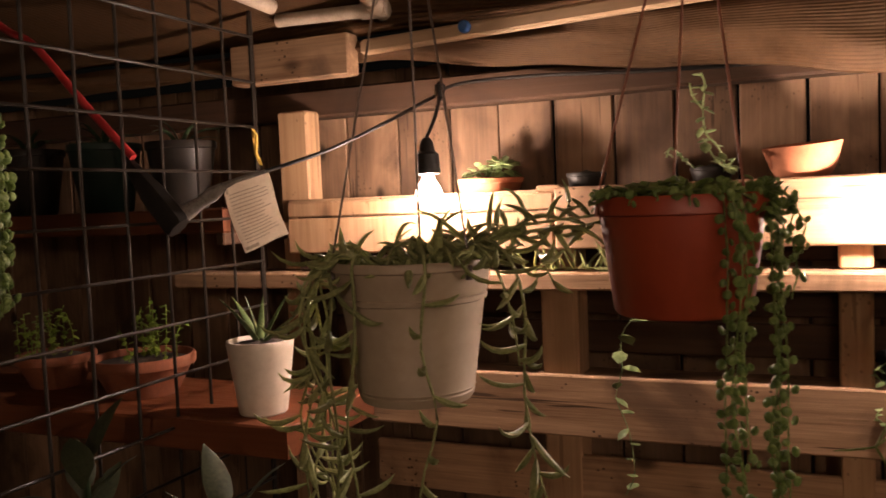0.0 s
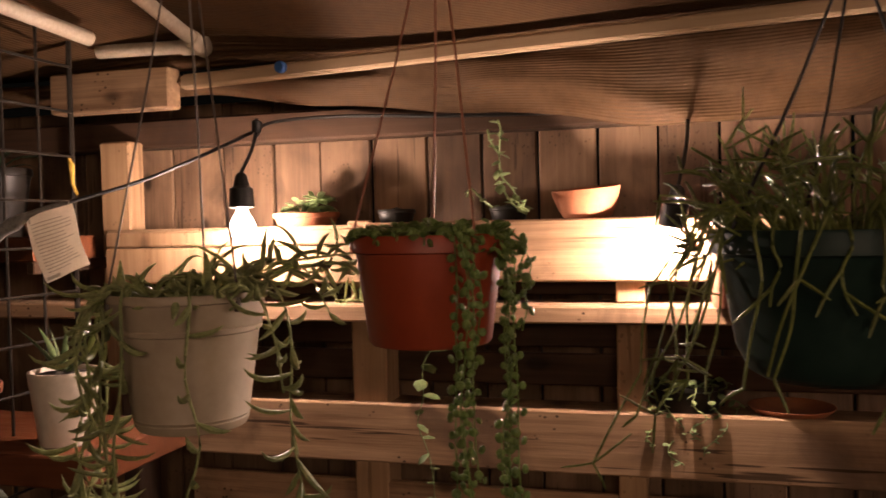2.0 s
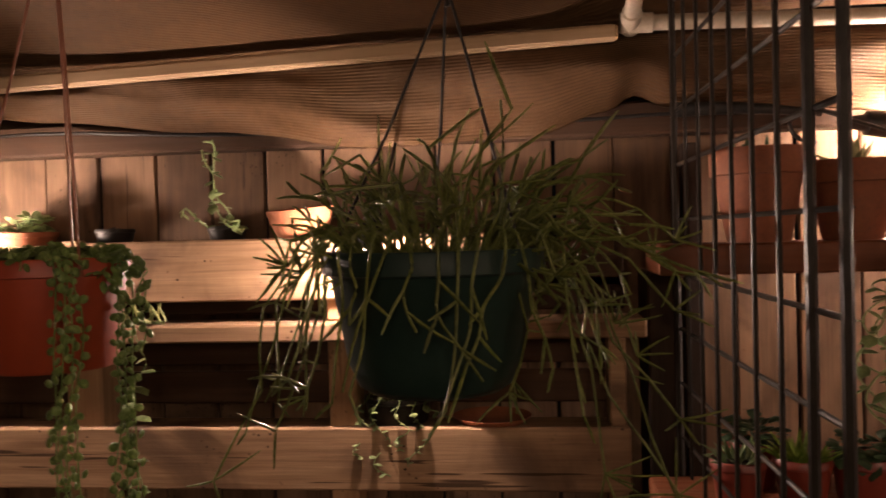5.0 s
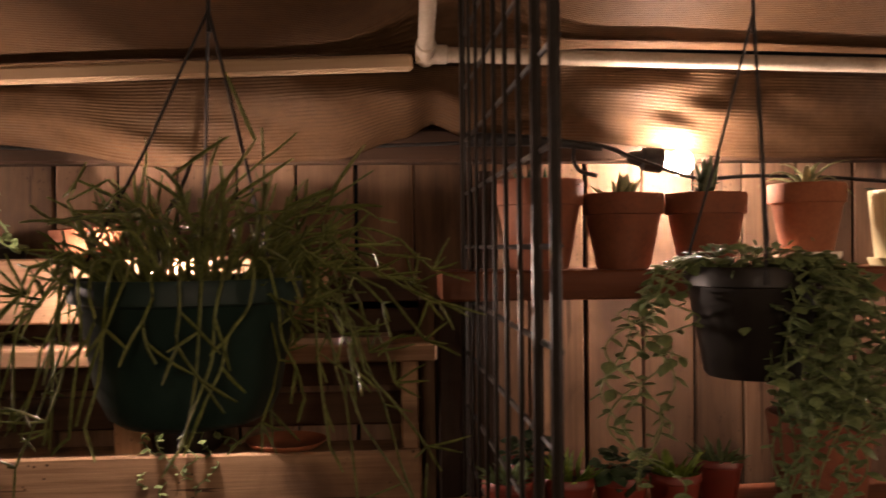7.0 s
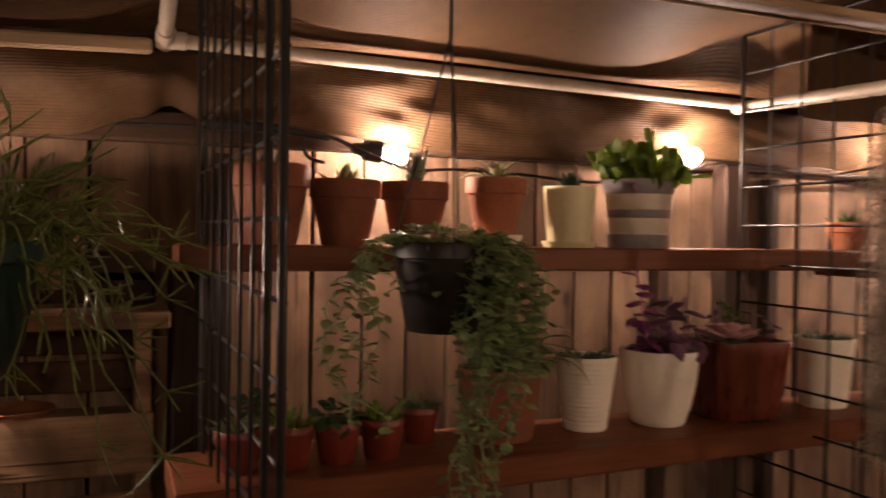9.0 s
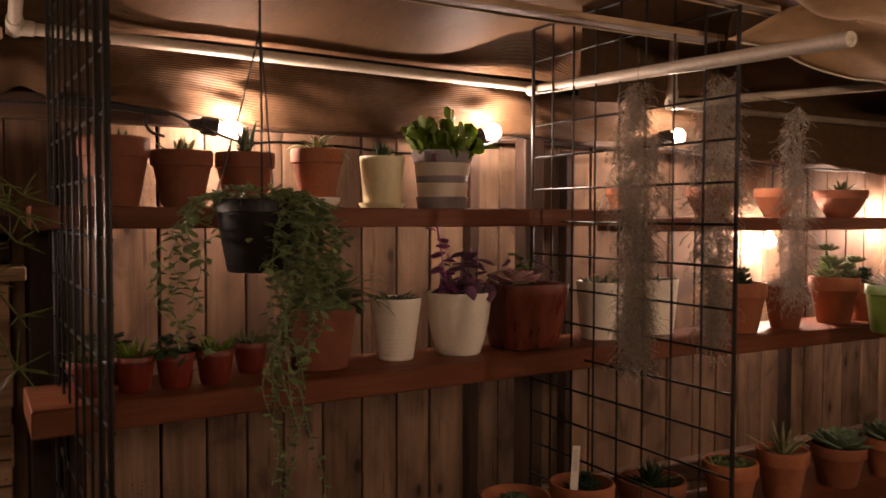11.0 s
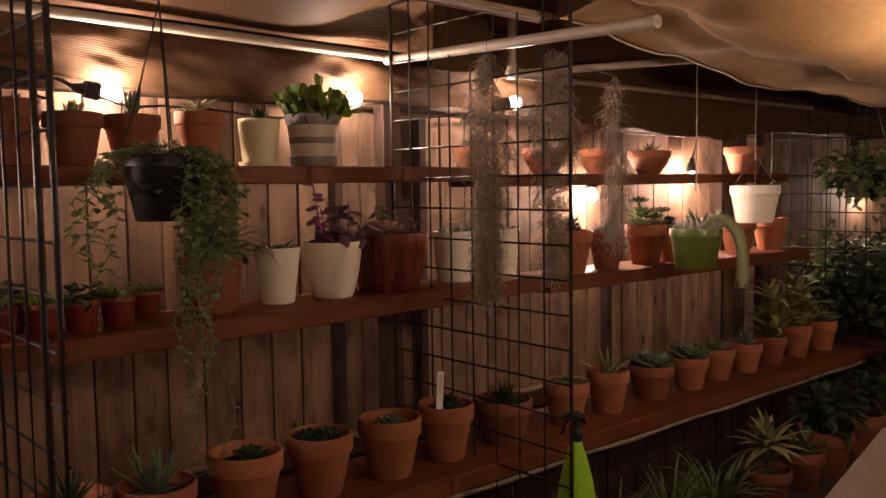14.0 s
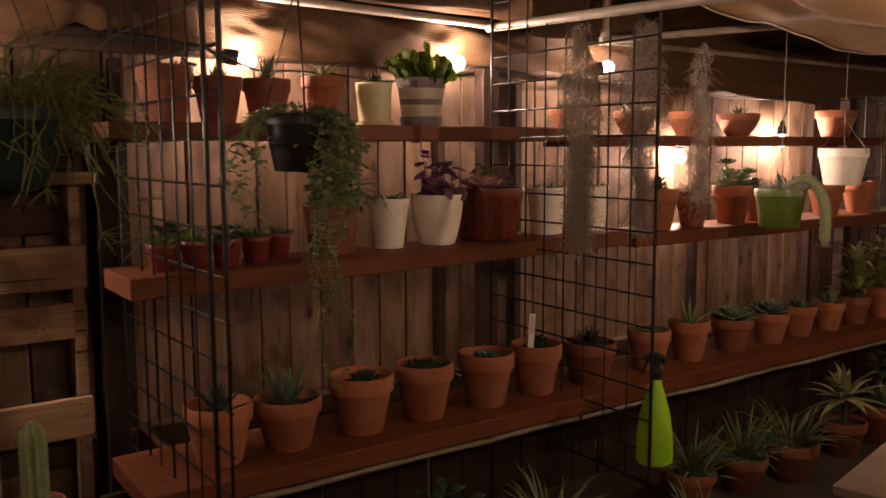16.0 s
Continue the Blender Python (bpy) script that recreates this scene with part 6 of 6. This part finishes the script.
for x, r, h, kind in ((3.435, 0.094, 0.185, "dark"), (3.68, 0.082, 0.165, "fuzz"), (3.975, 0.098, 0.188, "rose"), (4.16, 0.075, 0.16, "dark"), (4.48, 0.080, 0.165, "tuft"), (4.80, 0.095, 0.175, "tuft"), (5.14, 0.098, 0.18, "dark")):
    P = make_pot((x, 1.61, Z), terracotta_profile(r, h), TERRA_DARK if kind == "fuzz" else TERRA, "terracotta pot on the third bay's middle shelf", r * 0.88, h * 0.85, group="pots in the third bay")
    z = h * 0.85
    if kind == "dark":
        for k in range(3):
            rosette(P, z + 0.02 + 0.022 * k, 0.055 - 0.008 * k, 18, DARKLEAF, rise=1.2)
    elif kind == "fuzz":
        g = Geo()
        for i in range(170):
            a, rr = rng.uniform(0, 6.283), 0.085 * math.sqrt(rng.random())
            p = Vector((rr * math.cos(a), rr * math.sin(a), z + rng.uniform(-0.03, 0.06) - 0.5 * max(0.0, rr - 0.06)))
            pts, d = [p], Vector((math.cos(a), math.sin(a), jit(0.5)))
            for m in range(8):
                d = (d * 0.8 + Vector((jit(0.9), jit(0.9), jit(0.6) - 0.28))).normalized()
                p = p + d * rng.uniform(0.007, 0.014)
                pts.append(p)
            g.tube(pts, 0.0012, 3)
        tagged(part("silver_moss", g, SILVER, P), kind="stuff")
        aloe(P, z, 7, 0.10, 0.006, DARKLEAF, (55, 85), 5)
    elif kind == "rose":
        for cx, cy, cz, rr in ((-0.05, 0, 0.03, 0.070), (0.055, -0.02, 0.025, 0.066), (-0.045, -0.01, 0.085, 0.064), (0.08, 0.02, 0.055, 0.066), (-0.05, 0.0, 0.135, 0.056), (0.015, 0.03, 0.06, 0.07), (0.11, -0.01, 0.085, 0.055)):
            rosette(P, z + cz, rr, 20, PALEROSE, (cx, cy), 0.85, fat=0.22)
            g = Geo(); g.tube([(cx * 0.3, cy * 0.3, z - 0.01), (cx, cy, z + cz)], 0.006, 6); part("stem", g, ALOE, P)
    else:
        tuft(P, z, 0.06, 60, 0.12, DARKLEAF, 0.008, (20, 85), 40)
Z = SHELF_TOP3
for x, r, h, m, kind in ((2.94, 0.062, 0.110, TERRA, "aloe"), (3.38, 0.098, 0.112, TERRA_DARK, "pale"), (3.74, 0.088, 0.115, TERRA, "none"), (4.14, 0.108, 0.115, TERRA_DARK, "aloe"), (5.03, 0.112, 0.150, TERRA, "none")):
    prof = terracotta_profile(r, h) if x > 4.5 or x < 3 else [(0.001, 0), (0.5 * r, 0), (0.52 * r, 0.006), (0.80 * r, 0.4 * h), (0.93 * r, h * 0.68), (0.985 * r, h * 0.69), (r, h - 0.004), (r - 0.003, h), (r - 0.010, h), (0.82 * r, h * 0.6), (0.001, h * 0.55)]
    P = make_pot((x, 1.71, Z), prof, m, "wide terracotta bowl pot on the third bay's top shelf", r * 0.85, h * 0.82, group="pots in the third bay")
    if kind == "aloe":
        aloe(P, h * 0.82, 12, 0.085, 0.010, ALOE, (25, 80), 5)
    elif kind == "pale":
        aloe(P, h * 0.82, 14, 0.10, 0.010, PALE, (25, 80), 10)
P = make_pot((3.800, 1.226, 1.018), plastic_profile(0.110, 0.172, 0.035, 0.004, 0.78), LIME, "lime green plastic hanging pot with a drooping cactus tail", 0.096, 0.158, "hanging plant", "hanging pots", "hanging_planter")
hanger(P, 0.107, 0.170, (0.0, 0.0, 0.36), (0.5, 2.6, 4.7), surface("thin_clear_wire", (0.25, 0.22, 0.18), (0.35, 0.30, 0.25), 0.4, 30), 0.001, 1.90)
tuft(P, 0.165, 0.08, 80, 0.06, SILVER, 0.003, (20, 80), 40)
g = Geo()
tail = curve_points([(0, -0.02, 0.165), (0.035, -0.08, 0.212), (0.058, -0.135, 0.185), (0.066, -0.17, 0.115), (0.060, -0.185, 0.02), (0.048, -0.19, -0.075)], 6)
g.tube(tail, [0.015 + 0.008 * min(1, 2 * i / len(tail)) if i < len(tail) - 2 else 0.012 for i in range(len(tail))], 12)
part("cactus_tail", g, CACTUS, P, "hairy pale green drooping stem")
g = Geo()
for p, d in resample(tail, 0.0035):
    for k in range(9):
        a = rng.uniform(0, 6.283)
        s = d.orthogonal().normalized()
        b = d.cross(s)
        v = (math.cos(a) * s + math.sin(a) * b)
        g.tube([p + v * 0.018, p + v * 0.031 + d * jit(0.004)], [0.0005, 0.0002], 3)
tagged(part("bristles", g, SILVER, P), kind="stuff")
P = make_pot((4.470, 1.33, 1.186), plastic_profile(0.117, 0.180, 0.045, 0.004, 0.74), WHITEGLAZE, "white plastic hanging pot in the third bay", 0.10, 0.165, "hanging plant", "hanging pots", "hanging_planter")
hanger(P, 0.114, 0.178, (0.0, 0.0, 0.33), (0.5, 2.6, 4.7), surface("thin_grey_wire", (0.25, 0.22, 0.18), (0.35, 0.30, 0.25), 0.4, 30), 0.001, 1.935)


# ---- hanging moss ----
def moss(at, length, width, n, label, hook=(0, 0, 0.10), flare=False):
    P = thing("hanging_moss", at, label, "air plant", "hanging moss")
    g = Geo()
    h = Vector(hook)
    g.tube([h, h * 0.5 + Vector((0.004, 0, 0)), (0, 0, 0.0), (0.003, 0, -0.05)], 0.0012, 5)
    part("wire_hook", g, WIRE, P)
    seed = at[0] * 7.0 + at[1]

    def girth(k):
        """Share of the full width at k of the length: thin at the tie, lumpy, ragged at the end."""
        body = min(1.0, 0.30 + 1.9 * k) if flare else min(1.0, 0.62 + 2.2 * k)
        return body * (1.0 - 0.75 * max(0.0, k - 0.62) / 0.38) * (0.80 + 1.15 * noise.noise((k * length * 8.0, seed, 4.0)))

    for batch in range(n):
        g = Geo()
        turn = 6.283 * batch / n
        for i in range(34):
            k = rng.random() ** 0.85 * 0.96
            z = -length * k
            a = turn + jit(0.8)
            rr = width * girth(k) * rng.random() ** 0.6
            p = Vector((rr * math.cos(a) + 0.022 * noise.noise((z * 6, seed, 2.0)), rr * math.sin(a) + 0.022 * noise.noise((z * 6, seed, 5.0)), z))
            pts = [p]
            d = Vector((0.5 * math.cos(a) + jit(0.6), 0.5 * math.sin(a) + jit(0.6), -0.5)).normalized()
            for m in range(rng.choice((6, 8, 11))):
                d = (d * 0.75 + Vector((jit(0.95), jit(0.95), jit(0.6) - 0.34))).normalized()
                p = p + d * rng.uniform(0.006, 0.013)
                pts.append(p)
            g.tube(pts, 0.00085, 3)
        tagged(part("moss_tuft", g, MOSS, P), kind="stuff")
    return P


moss((2.545, 1.20, 1.815), 0.82, 0.066, 60, "long grey hank of hanging moss on the wire panel")
moss((2.642, 1.00, 1.815), 0.74, 0.048, 42, "grey hank of hanging moss on the wire panel")
moss((3.275, 1.25, 1.800), 0.64, 0.062, 19, "grey hank of hanging moss under the pipe", (0.0, 0.182, 0.052), True)

# ---- spray bottle hooked on the wire panel ----
P = thing("spray_bottle", (2.640, 0.905, 0.280), "bright green spray bottle with black trigger on the wire", "spray bottle", turn=-80)
g = Geo()
g.lathe([(0.001, 0), (0.056, 0), (0.062, 0.006), (0.064, 0.03), (0.062, 0.10), (0.052, 0.17), (0.034, 0.24), (0.020, 0.285), (0.018, 0.30), (0.001, 0.30)], sides=32)
part("bottle", g, SPRAYGREEN, P)
g = Geo()
g.lathe([(0.001, 0.298), (0.021, 0.298), (0.022, 0.325), (0.016, 0.332), (0.014, 0.345), (0.001, 0.346)], sides=24)
part("collar", g, CORD, P)
g = Geo()
g.tube([(0.022, 0.015, 0.350), (0.018, 0.012, 0.372), (0.0, 0, 0.380), (-0.018, -0.013, 0.379), (-0.032, -0.024, 0.374), (-0.040, -0.030, 0.371)], [0.009, 0.014, 0.017, 0.015, 0.010, 0.007], 10, 0.9)
g.tube([(0.0, 0, 0.344), (0.0, 0, 0.375)], [0.015, 0.016], 12)
part("spray_head", g, CORD, P)
g = Geo()
g.tube([(-0.016, -0.012, 0.370), (-0.028, -0.020, 0.352), (-0.032, -0.023, 0.332), (-0.040, -0.030, 0.316)], [0.007, 0.006, 0.005, 0.003], 8)
part("trigger", g, CORD, P)

# ---- plants on the ground and table in the third bay ----
table = thing("work_table", (3.36, 0.067, 0.0), "low worn plank table beside the walkway", "table", turn=12)
g = Geo(); g.box((-0.75, -0.30, 0.415), (0.65, 0.30, 0.45), 0.005); part("tabletop", g, TABLETOP, table)
for sx in (-0.70, 0.55):
    for sy in (-0.26, 0.21):
        g = Geo(); g.box((sx, sy, 0), (sx + 0.05, sy + 0.05, 0.415), 0.004); part("leg", g, DARKWOOD, table)
g = Geo(); g.box((0, -0.05, 0), (0.14, 0.05, 0.012), 0.003)
note = solid("paper_packet", g, PAPER, "pale paper packet lying on the table", "packet")
note.matrix_basis = pose(3.80, 0.36, 0.45, 0, 0, 25)
GROUNDPOTS = [(3.54, 0.95, 0.11, 0.16, "grass"), (3.98, 0.98, 0.10, 0.16, "big"), (4.28, 0.98, 0.10, 0.18, "big2"), (4.55, 1.00, 0.13, 0.22, "dark"), (4.95, 1.02, 0.13, 0.22, "red"), (3.28, 1.0, 0.10, 0.14, "grass"), (2.98, 1.02, 0.10, 0.14, "grass"),
              (5.35, 0.95, 0.14, 0.26, "dark"), (2.2, 0.96, 0.10, 0.12, "grass"), (1.8, 0.98, 0.11, 0.12, "dark"), (2.55, 0.60, 0.10, 0.12, "grass")]
for x, y, r, h, kind in GROUNDPOTS:
    P = make_pot((x, y, 0.0), terracotta_profile(r, h), TERRA_DARK, "terracotta pot with leafy plant standing on the ground", r * 0.88, h * 0.85, group="pots on the ground")
    z = h * 0.85
    if kind == "grass":
        tuft(P, z, r * 0.6, 60, 0.24, ALOE, 0.006, (25, 85), 60)
    elif kind == "big":
        aloe(P, z + 0.12, 26, 0.22, 0.022, PALE, (-10, 85), 45, flat=0.15)
        g = Geo(); g.tube([(0, 0, z - 0.02), (0, 0, z + 0.16)], 0.012, 8); part("stalk", g, ALOE, P)
    elif kind == "big2":
        aloe(P, z, 18, 0.20, 0.018, ALOE, (15, 85), 40, flat=0.2)
    elif kind == "red":
        aloe(P, z, 26, 0.20, 0.012, surface("dull_red_leaf", (0.08, 0.02, 0.018), (0.17, 0.05, 0.04), 0.5, 40, see=0.15), (10, 85), 50, flat=0.2)
        bush(P, (0, 0, z + 0.12), (0.16, 0.16, 0.10), 120, 0.05, DARKLEAF, width=0.3)
    else:
        bush(P, (0, 0, z + 0.13), (0.17, 0.17, 0.13), 170, 0.06, DARKLEAF, width=0.35)

# hanging basket beyond the third bay
P = make_pot((5.05, 1.05, 1.30), plastic_profile(0.13, 0.15, 0.03), BLACKPLASTIC, "leafy dark hanging basket by the far wire panel", 0.11, 0.13, "hanging plant", "hanging pots", "hanging_planter")
hanger(P, 0.127, 0.15, (0, 0, 0.62), (0.5, 2.6, 4.7), CORD)
bush(P, (0, -0.02, 0.14), (0.26, 0.26, 0.13), 560, 0.045, IVY)
for i in range(14):
    leafy_stem(P, vine_path(0.15, rng.uniform(3.0, 5.6), 0.15, rng.uniform(0.1, 0.3), 0.06, 0.06, i * 2.1), 0.02, 0.035)
# dense dark shrubs beyond the far wire panel
for x, y, h, w in ((5.95, 1.45, 0.92, 0.34), (6.25, 0.95, 0.95, 0.38), (5.85, 0.70, 0.75, 0.34), (6.7, 1.4, 1.0, 0.40), (6.6, 0.4, 0.9, 0.42)):
    P = make_pot((x, y, 0.0), terracotta_profile(0.17, 0.28), TERRA_DARK, "large terracotta pot of dense dark leafy shrub", 0.15, 0.24, "shrub", "shrubs beyond the wire panel", "potted_shrub")
    for k in range(5):
        a = k * 1.26 + x
        g = Geo()
        tip = Vector((w * 0.6 * math.cos(a), w * 0.6 * math.sin(a), h * rng.uniform(0.75, 1.0)))
        g.tube([(0, 0, 0.22), tip * 0.45 + Vector((0, 0, 0.1)), tip], [0.014, 0.009, 0.004], 7)
        part("stem", g, DARKWOOD, P)
        bush(P, tip * 0.95, (w * 0.62, w * 0.62, h * 0.28), 260, 0.058, DARKLEAF if k % 2 else IVY, width=0.36)
    bush(P, (0, 0, h * 0.55), (w, w, h * 0.45), 500, 0.058, DARKLEAF, width=0.36)
# column cacti low in the first bay
for x, y, h in ((0.62, 1.28, 0.30), (0.74, 1.34, 0.24), (0.5, 1.36, 0.2)):
    P = make_pot((x, y, 0.34), terracotta_profile(0.075, 0.11), TERRA_DARK, "terracotta pot of columnar cactus beside the pallet", 0.065, 0.095, group="cacti beside the pallet")
    g = Geo()
    n = 20
    rings = []
    for k in range(11):
        t = k / 10
        rr = 0.030 * (1 if t < 0.8 else math.sqrt(max(0.02, 1 - ((t - 0.8) / 0.2) ** 2)))
        rings.append([((rr + (0.005 if i % 2 else -0.003)) * math.cos(2 * math.pi * i / n), (rr + (0.005 if i % 2 else -0.003)) * math.sin(2 * math.pi * i / n), 0.09 + h * t) for i in range(n)])
    g.ring_skin(rings)
    part("column", g, CACTUS, P)
board("low_bench", (0.35, 1.20, 0.302), (0.98, 1.50, 0.34), DARKWOOD, "dark low plank bench beside the pallet", "bench", bevel=0.004)
for x in (0.40, 0.90):
    board("bench_leg", (x, 1.26, 0.0), (x + 0.04, 1.44, 0.302), DARKWOOD, "dark timber leg of the low bench", "leg", "structure", 0.003)

# ---- fence planks, last ----
fence = thing("wall_north", (0.0, 2.05, 0.0), "weathered vertical plank fence with dark gaps", "fence", kind="structure")
prng = random.Random(3)
g = Geo()
g.box((-0.071, 0, 0), (0.071, 0.017, 1.82), 0.003)
plank_data = g.data("plank", FENCE, 30)
GAPS = [-0.868, -0.712, -0.561, -0.425, -0.282, -0.133, 0.009, 0.148, 0.292, 0.432, 0.572, 0.711, 0.851, 0.990, 1.127, 1.266, 1.404, 1.545, 1.676, 1.797, 1.935, 2.078, 2.212, 2.343, 2.495]
while GAPS[-1] < 8.9:
    GAPS.append(GAPS[-1] + prng.uniform(0.138, 0.151))
while GAPS[0] > -3.5:
    GAPS.insert(0, GAPS[0] - prng.uniform(0.138, 0.151))
for x0, x1 in zip(GAPS, GAPS[1:]):
    ob = new("plank", plank_data)
    ob.parent = fence
    ob.matrix_basis = pose((x0 + x1) / 2, prng.uniform(0, 0.005), 0, 0, prng.uniform(-0.1, 0.1), 0) @ Matrix.Diagonal(((x1 - x0 - prng.uniform(0.0035, 0.008)) / 0.142, 1, 1, 1))
